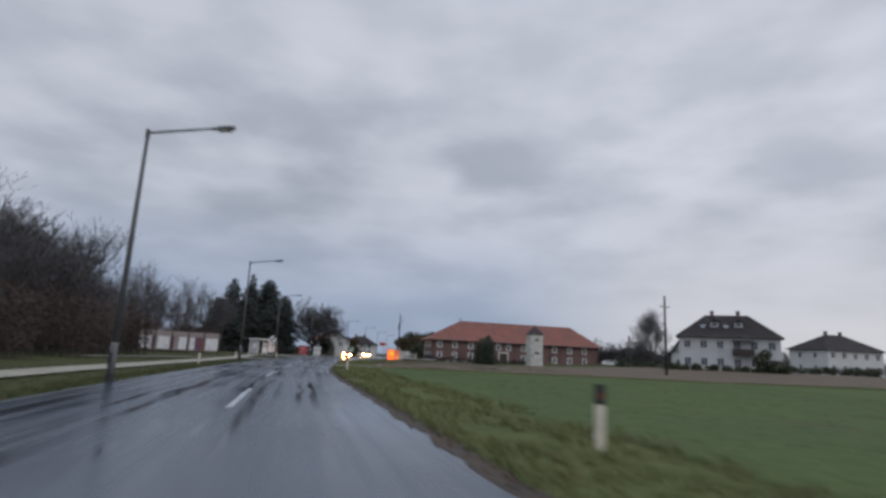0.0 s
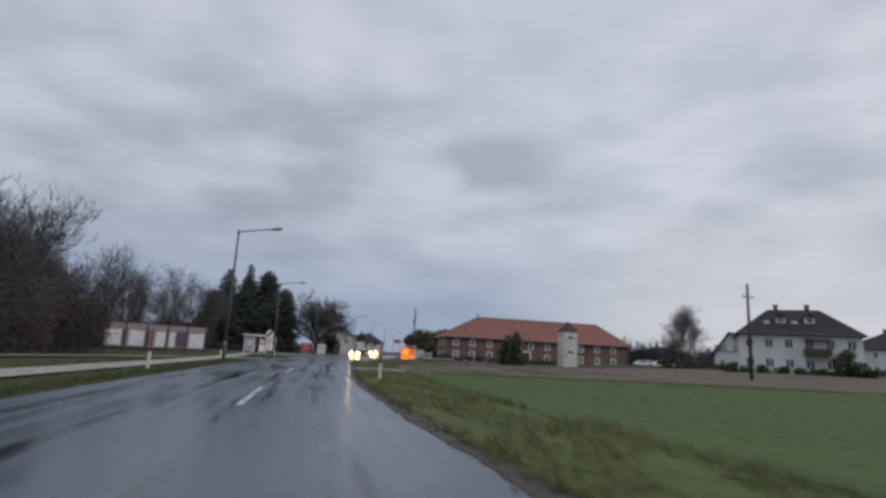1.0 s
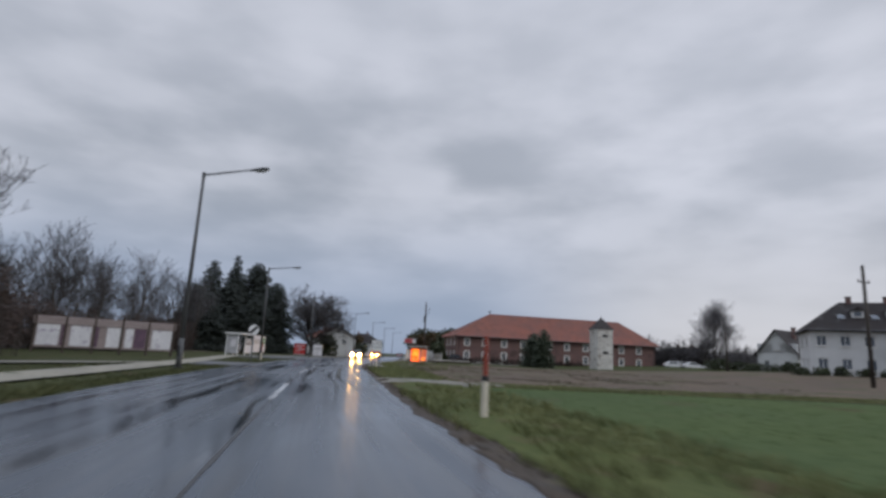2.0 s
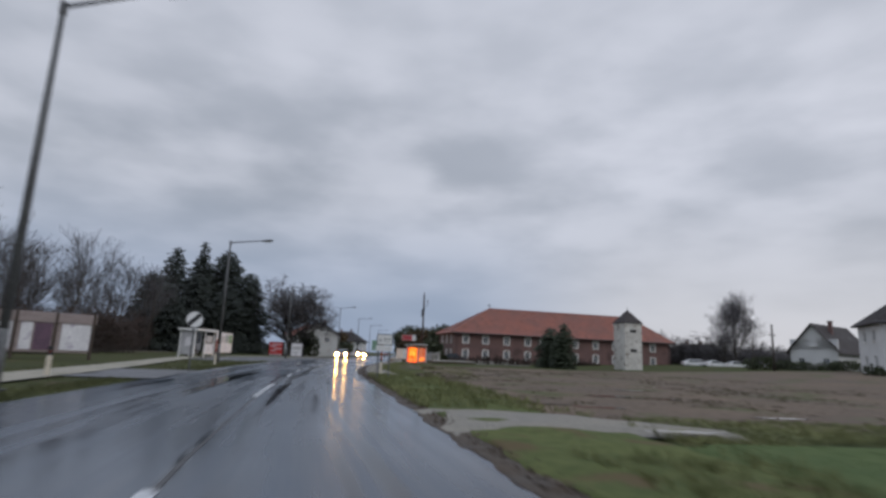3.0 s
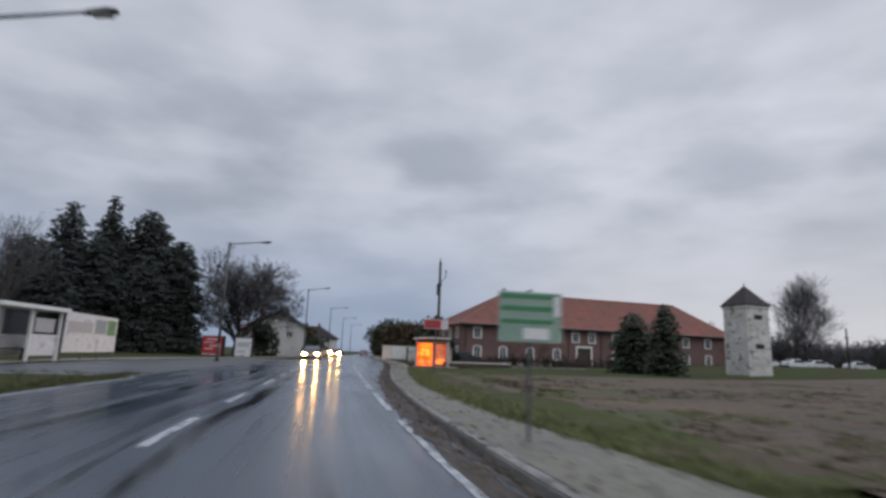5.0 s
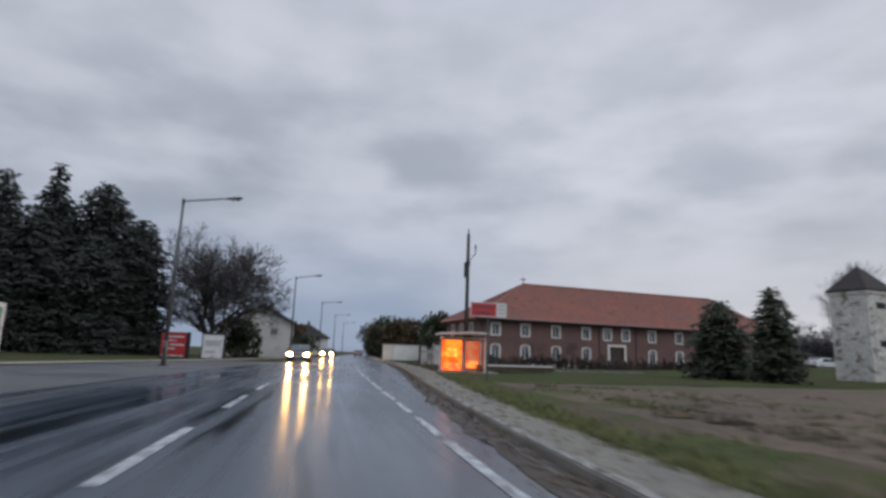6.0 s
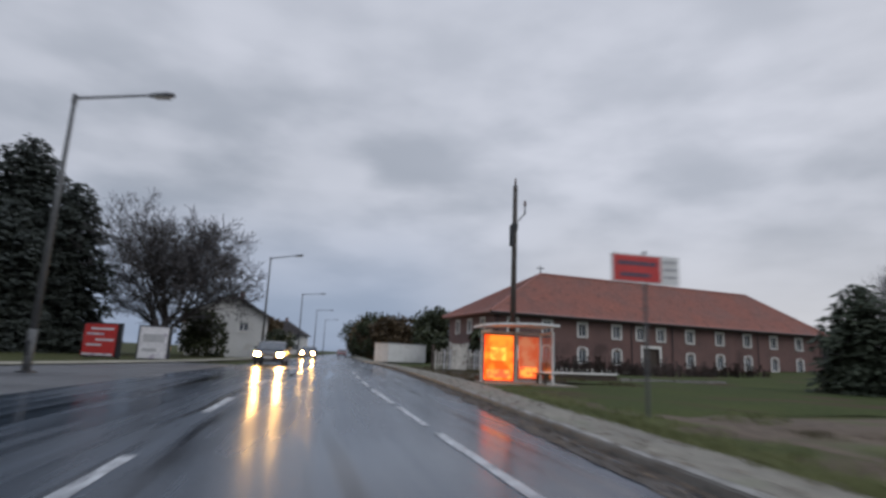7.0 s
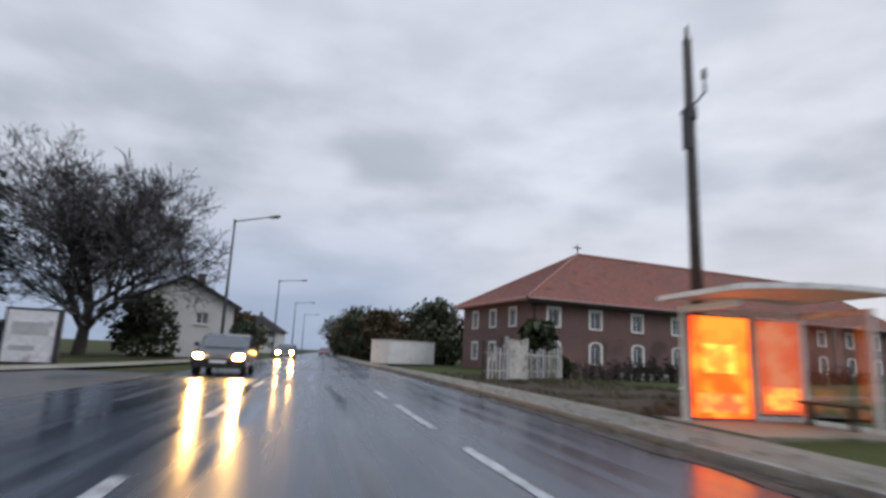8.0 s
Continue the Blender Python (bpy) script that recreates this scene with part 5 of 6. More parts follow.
def stone_tower():
    t = thing("stone_tower", "square patchy white masonry tower with a dark pyramid roof", "tower", pose(20.9, 119.0, 0.05, 0, 0, 11.9))
    w, H = 1.35, 6.6
    body = Geo()
    body.box(-w, w, -w, w, -0.4, H)
    b = part("wall", body, "stone_white", t, bevel=0.04)
    rng = random.Random(31)
    stones = [Geo().box(-0.27, 0.27, -0.02, 0.03, -0.13, 0.13).mesh("stone", 0.02), Geo().box(-0.2, 0.2, -0.02, 0.03, -0.16, 0.16).mesh("stone", 0.02)]
    for me in stones:
        me.materials.append(M["stone_white"])
    for face in range(2):
        for _ in range(60):
            s = new("stone", rng.choice(stones))
            s.parent = b
            x, z = rng.uniform(-w + 0.3, w - 0.3), rng.uniform(0.1, H - 0.8)
            s.matrix_basis = pose(x, -w - 0.005, z) if face == 0 else pose(-w - 0.005, x, z, 0, 0, -90)
    part("band", Geo().box(-w - 0.08, w + 0.08, -w - 0.08, w + 0.08, H - 0.35, H), "stone_white", t, bevel=0.02)
    r = w + 0.14
    roof = Geo().add([(-r, -r, H), (r, -r, H), (r, r, H), (-r, r, H), (0, 0, H + 1.9), (-r, -r, H - 0.1), (r, -r, H - 0.1), (r, r, H - 0.1), (-r, r, H - 0.1)],
                     [(0, 1, 4), (1, 2, 4), (2, 3, 4), (3, 0, 4), (5, 6, 1, 0), (6, 7, 2, 1), (7, 8, 3, 2), (8, 5, 0, 3), (8, 7, 6, 5)])
    part("roof", roof, "roof_brown", t, "dark brown pyramid roof")
    for z in (5.25, 2.6):
        d = part("opening", Geo().box(-0.46, 0.46, -w - 0.03, -w + 0.02, z, z + 0.42), "black", t, "dark louvred opening")
        lv = Geo()
        for i in range(4):
            lv.box(-0.44, 0.44, -w - 0.06, -w - 0.03, z + 0.03 + i * 0.1, z + 0.07 + i * 0.1)
        part("louvre", lv, "dark_steel", d)
    part("finial", Geo().tube((0, 0, H + 1.8), (0, 0, H + 2.2), 0.05, 0.02, 6), "dark_steel", t)


stone_tower()


def villa(name, label, m, L, D, H, R, cols, wall="render_white", roof_m="roof_brown", rows=2, over=0.6, chimneys=((0.35, 0.5), (0.62, 0.5))):
    t = thing(name, label, "house", m)
    holes = []
    step = L / cols
    for r in range(rows):
        for c in range(cols):
            xm = step * (c + 0.5)
            z = 0.9 + r * (H / rows)
            holes.append((xm - 0.58, xm + 0.58, z, z + 1.4))
    part("wall", wall_geo(L, H, 0.35, holes), wall, t)
    part("wall", Geo().box(0, L, D - 0.35, D, -0.3, H), wall, t)
    mw = pose(0, D - 0.35, 0, 0, 0, -90)
    side = [(s - 0.5, s + 0.5, 0.9 + r * (H / rows), 2.25 + r * (H / rows)) for s in (D * 0.25, D * 0.65) for r in range(rows)]
    w = part("wall", wall_geo(D - 0.7, H, 0.35, side), wall, t)
    w.matrix_basis = mw
    part("wall", Geo().box(L - 0.35, L, 0.35, D - 0.35, -0.3, H), wall, t)
    for h in holes:
        add_window(t, Matrix.Identity(4), *h, surround=0)
    for h in side:
        add_window(t, mw, *h, surround=0)
    rf = part("roof", hip_roof(L, D, H, R, over), roof_m, t)
    tagged(part("roof_relief", tile_courses(L, D, H, R, over, 12), roof_m, rf), kind="stuff")
    for fx, fy in chimneys:
        c = part("chimney", Geo().box(L * fx - 0.3, L * fx + 0.3, D * fy - 0.3, D * fy + 0.3, H + 0.5, R + 0.7), "brick", t, bevel=0.02)
        part("cap", Geo().box(L * fx - 0.38, L * fx + 0.38, D * fy - 0.38, D * fy + 0.38, R + 0.7, R + 0.8), "kerb", c)
    part("gutter_pipe", Geo().tube((-over, -over, H - 0.05), (L + over, -over, H - 0.05), 0.08, 0.08, 6), "dark_steel", t)
    return t


v = villa("white_villa", "large white rendered villa with a dark hipped roof behind a hedge", pose(45.1, 104.1, 1.0, 0, 0, -25), 16.1, 9.0, 6.1, 10.3, 6)
part("balcony", Geo().box(8.6, 12.0, -1.3, 0.0, 2.95, 3.1).box(8.6, 12.0, -1.3, -1.24, 3.1, 4.0).box(8.6, 8.66, -1.24, 0, 3.1, 4.0).box(11.94, 12.0, -1.24, 0, 3.1, 4.0).box(8.6, 12.0, -1.3, 0.0, 5.3, 5.42), "dark_wood", v, "dark timber balcony")
for x in (3.6, 7.4):
    part("skylight", Geo().add([(x, 1.0, 7.72), (x + 0.8, 1.0, 7.72), (x + 0.8, 1.8, 8.36), (x, 1.8, 8.36)], [(0, 1, 2, 3)]), "pane", v)
for fx in (5.3, 9.2):
    dm = part("dormer", Geo().box(fx, fx + 1.3, 1.4, 3.4, 7.9, 8.85), "render_white", v, "small roof dormer")
    part("dormer_roof", Geo().add([(fx - 0.2, 1.2, 8.85), (fx + 1.5, 1.2, 8.85), (fx + 0.65, 1.2, 9.4), (fx - 0.2, 3.8, 8.85), (fx + 1.5, 3.8, 8.85), (fx + 0.65, 3.8, 9.4)], [(0, 1, 2), (5, 4, 3), (0, 2, 5, 3), (2, 1, 4, 5), (0, 3, 4, 1)]), "roof_brown", dm)
    part("dormer_pane", Geo().box(fx + 0.25, fx + 1.05, 1.36, 1.398, 8.1, 8.75), "pane", dm)
villa("white_villa", "white house with a dark hipped roof farther along the field", pose(92, 133, 1.3, 0, 0, 11.9), 16, 11, 6.0, 9.8, 5)
villa("far_house", "pale far house with a reddish hipped roof", pose(-44, 196, 0, 0, 0, -4), 11, 9, 5.0, 8.2, 4, "render_white", "roof_red")
villa("far_house", "small pale far house with a brown hipped roof beside the road", pose(-40, 236, 0, 0, 0, -4), 13, 9, 4.6, 8.0, 4, "render_white", "roof_brown")
villa("far_house", "low red-roofed far house behind the rusty trees", pose(-13, 262, 0, 0, 0, 6), 12, 9, 3.4, 6.6, 4, "stone_white", "roof_red")
villa("far_house", "long low pale building with a red roof behind scrub", pose(60, 186, 1.0, 0, 0, 11.9), 16, 8, 3.4, 6.0, 5, "render_white", "roof_brown", 1)


def gable_house(label, m, L, D, H, R, holes, side_holes=()):
    """A house whose gable end faces -y; the eaves run along y."""
    t = thing("gable_house", label, "house", m)
    part("wall", wall_geo(L, H, 0.35, holes), "render_white", t)
    part("gable", Geo().add([(0, 0, H), (L, 0, H), (L / 2, 0, R - 0.12), (0, 0.35, H), (L, 0.35, H), (L / 2, 0.35, R - 0.12)], [(0, 1, 2), (5, 4, 3), (0, 3, 4, 1), (1, 4, 5, 2), (2, 5, 3, 0)]), "render_white", t)
    part("wall", Geo().box(0, 0.35, 0.35, D, -0.3, H), "render_white", t)
    me = pose(L, 0.35, 0, 0, 0, 90)
    w = part("wall", wall_geo(D - 0.7, H, 0.35, side_holes), "render_white", t)
    w.matrix_basis = me
    part("wall", Geo().box(0.35, L, D - 0.35, D, -0.3, H), "render_white", t)
    part("gable", Geo().add([(0, D - 0.35, H), (L, D - 0.35, H), (L / 2, D - 0.35, R - 0.12), (0, D, H), (L, D, H), (L / 2, D, R - 0.12)], [(0, 1, 2), (5, 4, 3), (0, 3, 4, 1), (1, 4, 5, 2), (2, 5, 3, 0)]), "render_white", t)
    for h in holes:
        add_window(t, Matrix.Identity(4), *h, surround=0)
    for h in side_holes:
        add_window(t, me, *h, surround=0)
    k = (R - H) / (L / 2)
    for s in (-1, 1):
        xe = L / 2 + s * (L / 2 + 0.6)
        ze = H - 0.6 * k
        g = Geo().add([(L / 2, -0.6, R), (L / 2, D + 0.6, R), (xe, D + 0.6, ze), (xe, -0.6, ze), (L / 2, -0.6, R + 0.16), (L / 2, D + 0.6, R + 0.16), (xe, D + 0.6, ze + 0.16), (xe, -0.6, ze + 0.16)],
                      [(0, 1, 2, 3), (7, 6, 5, 4), (0, 3, 7, 4), (1, 5, 6, 2), (2, 6, 7, 3), (0, 4, 5, 1)])
        part("roof", g, "roof_brown", t)
    ch = part("chimney", Geo().box(L / 2 + 0.9, L / 2 + 1.5, 4, 4.6, H + 1.4, R + 0.7), "brick", t, bevel=0.02)
    part("cap", Geo().box(L / 2 + 0.82, L / 2 + 1.58, 3.92, 4.68, R + 0.7, R + 0.8), "kerb", ch)


gable_house("white rendered house with a gable end and brown roof", pose(-33.2, 160.35, 0, 0, 0, 12), 8.4, 11.0, 4.6, 6.9, [(1.5, 2.5, 0.9, 2.2), (5.3, 6.3, 2.8, 3.8)])
gable_house("white house with a steep dark gabled roof beyond the villa", pose(57.6, 138.6, 1.1, 0, 0, -58), 7.4, 14.0, 3.6, 8.0, [(1.2, 2.2, 0.9, 2.2), (5.0, 6.0, 0.9, 2.2), (3.1, 4.3, 4.2, 5.4)])


def white_container():
    t = thing("white_container", "low white ribbed metal container beside the road", "container", pose(-11.2, 158.2, 0.05, 0, 0, 40))
    L, D, H = 6.2, 2.3, 2.1
    part("body", Geo().box(0, L, 0, D, 0.05, H), "white_paint", t, bevel=0.03)
    for i in range(20):
        part("rib", Geo().box(0.15 + i * 0.3, 0.27 + i * 0.3, -0.035, 0.0, 0.15, H - 0.12), "white_paint", t)
    part("roof_rim", Geo().box(-0.04, L + 0.04, -0.05, D + 0.04, H, H + 0.08), "grey_print", t)
    part("skid", Geo().box(0.2, L - 0.2, 0.2, D - 0.2, -0.1, 0.05), "dark_steel", t)


white_container()


def garden_fence():
    t = thing("garden_fence", "pale slatted garden fence with a solid gate by the brick building", "fence", pose(-10.0, 132.0, 0.05, 0, 0, 40))
    for i in range(5):
        part("post", Geo().box(i * 1.75, i * 1.75 + 0.14, 0, 0.14, -0.25, 1.95 if i in (1, 2) else 1.7), "dark_wood" if i in (0, 3) else "fence_pale", t)
    fr = random.Random(77)
    for i in range(23):
        x = 0.2 + i * 0.3
        if not 1.9 < x < 3.4:
            part("slat", Geo().box(x, x + fr.uniform(0.1, 0.17), -0.03, 0.0, 0.1, fr.uniform(1.25, 1.6)), "fence_pale" if fr.random() < 0.65 else "grey_print", t)
    for z in (0.4, 1.15):
        part("rail", Geo().box(0, 7.1, 0.002, 0.05, z, z + 0.08), "fence_pale", t)
    gate = part("gate", Geo().box(1.92, 3.46, -0.03, -0.001, 0.08, 1.85), "fence_pale", t, "solid pale gate panel")
    part("handle", Geo().box(3.3, 3.36, -0.06, -0.03, 0.95, 1.12), "dark_steel", gate)


garden_fence()


def low_wall():
    t = thing("low_wall", "low garden wall on the lawn, pale stone cap over a body coloured as shadow", "wall", pose(-6.0, 124.0, 0.03, 0, 0, 21.6))
    # dark body colour paints the shadow beneath the pale cap
    part("body", Geo().box(0, 6.7, 0.04, 0.26, -0.2, 0.30), "dark_wood", t)
    for k in range(6):
        part("cap_stone", Geo().box(k * 1.12 - 0.04, k * 1.12 + 1.06, -0.04, 0.34, 0.302, 0.40), "trim", t, bevel=0.012)
    t = thing("lawn_edging", "pale stone edging along the lawn", "edging", pose(0.5, 126.6, 0.03, 0, 0, 16))
    for k in range(9):
        part("edging_stone", Geo().box(k * 1.0, k * 1.0 + 0.96, 0, 0.18, -0.15, 0.14), "kerb", t, bevel=0.012)


low_wall()


# ---------------------------------------------------------------- street lamps and poles
def street_lamp(m, height=9.0, arm=3.3):
    t = thing("street_lamp", "tall grey steel street lamp with one long arm over the road", "street lamp", m, "street lamps along the road")
    mast = Geo()
    mast.tube((0, 0, -0.1), (0, 0, 1.3), 0.125, 0.115, 12)
    mast.tube((0, 0, 1.3), (0, 0, height), 0.105, 0.062, 12)
    part("mast", mast, "galv", t, smooth=True)
    part("base_plate", Geo().box(-0.2, 0.2, -0.2, 0.2, -0.05, 0.04), "dark_steel", t, bevel=0.01)
    part("service_door", Geo().box(-0.06, 0.06, -0.135, -0.115, 0.5, 0.95), "dark_steel", t)
    part("joint", Geo().tube((0, 0, height - 0.25), (0, 0, height + 0.06), 0.085, 0.085, 10), "lamp_head", t)
    part("arm", Geo().tube((0, 0, height - 0.06), (arm - 0.75, 0, height + 0.14), 0.05, 0.038, 8), "lamp_head", t)
    head = Geo()
    n = 8
    prof = ((arm - 0.85, 0.05, 0.05), (arm - 0.65, 0.12, 0.07), (arm - 0.2, 0.17, 0.085), (arm + 0.02, 0.10, 0.06))
    for x, w, h in prof:
        zc = height + 0.12 + 0.06 * (x - arm + 0.85)
        for i in range(n):
            a = 2 * math.pi * i / n
            head.v.append((x, w * math.cos(a), zc + h * math.sin(a)))
    for s in range(3):
        head.f += [(s * n + i, s * n + (i + 1) % n, (s + 1) * n + (i + 1) % n, (s + 1) * n + i) for i in range(n)]
    head.f += [tuple(reversed(range(n))), tuple(range(3 * n, 4 * n))]
    hd = part("lamp_head", head, "lamp_head", t, "grey lamp housing", smooth=True)
    part("lens", Geo().box(arm - 0.62, arm - 0.12, -0.11, 0.11, height + 0.045, height + 0.085), "lens", hd, "pale unlit lens")
    return t


lamp = street_lamp(pose(-23.1, 83.8, 0, 0, 0, -8))
copy_thing(lamp, pose(-17.84, 54.55, 0, 0, 0, -12) @ Matrix.Scale(1.05, 4))
copy_thing(lamp, pose(-8.78, 18.0, 0, 0, 0, -5) @ Matrix.Scale(0.905, 4))
for x, y, rz in ((-25.05, 114.15, -10), (-23.0, 146.0, -28), (-22.8, 178, -10), (-22.6, 210, -4), (-22.4, 244, -4), (-1.6, -11.5, -14)):
    copy_thing(lamp, pose(x, y, 0, 0, 0, rz))


def utility_pole(m, h, label, cross=True, thick=1.0):
    t = thing("utility_pole", label, "utility pole", m)
    part("pole", Geo().tube((0, 0, -0.3), (0, 0, h), 0.16 * thick, 0.11 * thick, 10), "pole_wood", t, smooth=True)
    part("cap", Geo().tube((0, 0, h), (0, 0, h + 0.12), 0.1, 0.02, 8), "dark_steel", t)
    if cross:
        for z, w in ((h - 1.5, 0.75),):
            arm = part("cross_arm", Geo().box(-w, w, -0.05, 0.05, z, z + 0.1), "dark_steel", t)
            for x in (-w + 0.06, w - 0.06):
                part("insulator", Geo().tube((x, 0, z + 0.1), (x, 0, z + 0.3), 0.05, 0.035, 8), "ceramic", arm)
    else:
        br = part("bracket", Geo().tube((0, 0, h - 2.0), (0.55, 0, h - 1.35), 0.03, 0.03, 6).tube((0.55, 0, h - 1.4), (0.55, 0, h - 0.9), 0.04, 0.03, 6), "dark_steel", t)
        part("insulator", Geo().tube((0.55, 0, h - 0.95), (0.55, 0, h - 0.7), 0.075, 0.05, 8), "ceramic", br)
        part("canister", Geo().tube((-0.19, -0.05, h - 3.1), (-0.19, -0.05, h - 2.1), 0.10, 0.10, 10), "dark_steel", t, "dark steel canister")
        part("collar", Geo().tube((0, 0, h - 2.25), (0, 0, h - 1.95), 0.17, 0.17, 10).box(-0.25, 0.02, -0.06, 0.06, h - 2.18, h - 2.05), "dark_steel", t)
        part("insulator", Geo().tube((0, 0, h + 0.1), (0, 0, h + 0.4), 0.06, 0.04, 8), "ceramic", t)
    return t


utility_pole(pose(-7.8, 121.0, 0, 0, 0, 10), 9.55, "dark tarred wooden pole with a side insulator behind the bus shelter", False)
utility_pole(pose(31.35, 75.9, 0.3, 0, 0, 20), 10.4, "grey wooden pole with a cross arm beyond the field", True, 1.15)
utility_pole(pose(39.6, 115.7, 0.7, 0, 0, 30), 6.4, "short dark wooden pole beside the lawn")
utility_pole(pose(55.7, 146.6, 0.9, 0, 0, 30), 6.2, "short dark wooden pole beyond the brick building")
utility_pole(pose(-6.5, 205, 0, 0, 0, 0), 9.0, "far dark wooden pole among the rusty trees")


# ---------------------------------------------------------------- posts and signs
def marker_post(m, h=0.95, red=False):
    t = thing("marker_post", "white plastic roadside marker post with a dark band", "marker post", m, "marker posts along the road")
    w, d = 0.075, 0.05
    part("post", Geo().prism([(-w, -d), (w, -d), (w * 0.7, d), (-w * 0.7, d)], -0.1, h - 0.28), "white_plastic", t, bevel=0.01)
    b = part("band", Geo().prism([(-w, -d), (w, -d), (w * 0.7, d), (-w * 0.7, d)], h - 0.28, h - 0.06), "black", t, "black band")
    part("reflector", Geo().box(-0.02, 0.02, -d - 0.006, -d, h - 0.2, h - 0.12), "reflector", b, "red reflector")
    part("cap", Geo().prism([(-w, -d), (w, -d), (w * 0.7, d), (-w * 0.7, d)], h - 0.06, h), "black", t)
    return t


post = marker_post(pose(3.65, 8.7, 0, 0, 0, 12))
copy_thing(post, pose(-20.2, 60.1, 0, 0, 0, 9))
t = thing("barrier_post", "white post with a tall red upper tube and black band", "post", pose(-10.37, 71.2, 0.02), "posts with red tubes along the road")
part("post", Geo().tube((0, 0, -0.1), (0, 0, 0.70), 0.072, 0.066, 10), "white_plastic", t)
part("band", Geo().tube((0, 0, 0.70), (0, 0, 0.80), 0.069, 0.069, 10), "black", t)
part("upper_tube", Geo().tube((0, 0, 0.80), (0, 0, 1.55), 0.048, 0.044, 10), "reflector", t, "faded red tube")
for x, y in ((-20.9, 77.0), (-4.95, 38.9), (-14.8, 38.4)):
    copy_thing(t, pose(x, y, 0.0, 0, 0, wr.uniform(0, 90)))


def round_sign():
    t = thing("round_sign", "round white road sign with a black diagonal bar on a post", "road sign", pose(-18.6, 67.2, 0, 0, 0, 12))
    part("post", Geo().tube((0, 0.05, -0.2), (0, 0.05, 2.7), 0.035, 0.035, 8), "galv", t)
    z, r = 2.30, 0.35
    part("disc", Geo().tube((0, 0.015, z), (0, 0, z), r, r, 28), "white_paint", t)
    part("rim", Geo().tube((0, 0.025, z), (0, 0.012, z), r + 0.02, r + 0.02, 28), "black", t)
    g = Geo()
    g.add([(-0.30, -0.006, z - 0.17), (-0.17, -0.006, z - 0.30), (0.30, -0.006, z + 0.17), (0.17, -0.006, z + 0.30)], [(0, 1, 2, 3)])
    part("bar", g, "black", t, "black diagonal bar")
    part("bracket", Geo().box(-0.06, 0.06, 0.015, 0.09, z - 0.2, z - 0.15).box(-0.06, 0.06, 0.015, 0.09, z + 0.15, z + 0.2), "galv", t)


round_sign()


def town_sign():
    t = thing("town_sign", "white bordered town sign above a plain white panel on two posts", "road sign", pose(-10.03, 67.4, 0, 0, 0, 6))
    for x in (-0.25, 0.25):
        part("post", Geo().tube((x, 0.05, -0.2), (x, 0.05, 1.98), 0.028, 0.028, 8), "galv", t)
    p = part("upper_panel", Geo().box(-0.36, 0.36, 0, 0.02, 1.52, 2.02), "white_paint", t, bevel=0.004)
    part("border", Geo().box(-0.36, 0.36, -0.006, -0.002, 1.99, 2.02).box(-0.36, 0.36, -0.006, -0.002, 1.52, 1.55).box(-0.36, -0.33, -0.006, -0.002, 1.55, 1.99).box(0.33, 0.36, -0.006, -0.002, 1.55, 1.99), "dark_steel", p, "dark border")
    part("bar", Geo().box(-0.06, 0.10, -0.006, -0.002, 1.78, 1.82), "black", p, "dark bar of writing")
    part("bar", Geo().box(0.13, 0.27, -0.006, -0.002, 1.78, 1.82), "black", p, "dark bar of writing")
    part("bar", Geo().box(-0.06, 0.24, -0.006, -0.002, 1.68, 1.71), "grey_print", p, "grey bar of writing")
    part("emblem", Geo().box(-0.25, -0.15, -0.006, -0.002, 1.66, 1.80), "grey_print", p, "faint grey emblem")
    q = part("lower_panel", Geo().box(-0.37, 0.37, 0, 0.02, 1.26, 1.50), "white_paint", t, bevel=0.004)
    part("bar", Geo().box(-0.32, 0.32, -0.006, -0.002, 1.37, 1.39), "grey_print", q, "faint grey bar of writing")


town_sign()


def red_sign_board():
    t = thing("sign_board", "red and white sign board on a tall thin post", "sign", pose(-9.45, 105.65, 0.05, 0, 0, 4))
    part("post", Geo().tube((0, 0.05, -0.1), (0, 0.05, 3.3), 0.035, 0.035, 8), "galv", t)
    b = part("board", Geo().box(-0.78, 0.78, 0, 0.03, 2.62, 3.22), "white_paint", t, bevel=0.004)
    fld = part("red_field", Geo().box(-0.75, 0.34, -0.006, -0.002, 2.65, 3.19), "red_paint", b, "red printed field")
    for z, x0, x1 in ((2.74, -0.6, 0.1), (2.98, -0.66, 0.24)):
        part("bar", Geo().box(x0, x1, -0.010, -0.0065, z, z + 0.09), "board_purple", fld, "dark bar of writing")
    for z in (2.76, 2.92, 3.08):
        part("bar", Geo().box(0.42, 0.72, -0.006, -0.002, z, z + 0.05), "grey_print", b, "grey bar of writing")


red_sign_board()


def green_sign():
    t = thing("green_sign", "pale green and white notice board on a thin post", "sign", pose(-10.95, 77.0, 0.06, 0, 0, 5))
    part("post", Geo().tube((0, 0.04, -0.1), (0, 0.04, 1.90), 0.024, 0.024, 8), "galv", t)
    b = part("board", Geo().box(-0.42, 0.42, 0, 0.02, 1.22, 1.86), "green_pale", t, bevel=0.004)
    for z, h in ((1.78, 0.05), (1.62, 0.06), (1.46, 0.05)):
        part("stripe", Geo().box(-0.39, 0.30, -0.006, -0.002, z, z + h), "green_paint", b, "dark green print")
    part("field", Geo().box(0.32, 0.40, -0.006, -0.002, 1.56, 1.82), "white_paint", b, "white print")
    part("field", Geo().box(-0.1, 0.25, -0.006, -0.002, 1.26, 1.40), "white_paint", b, "white print")


green_sign()


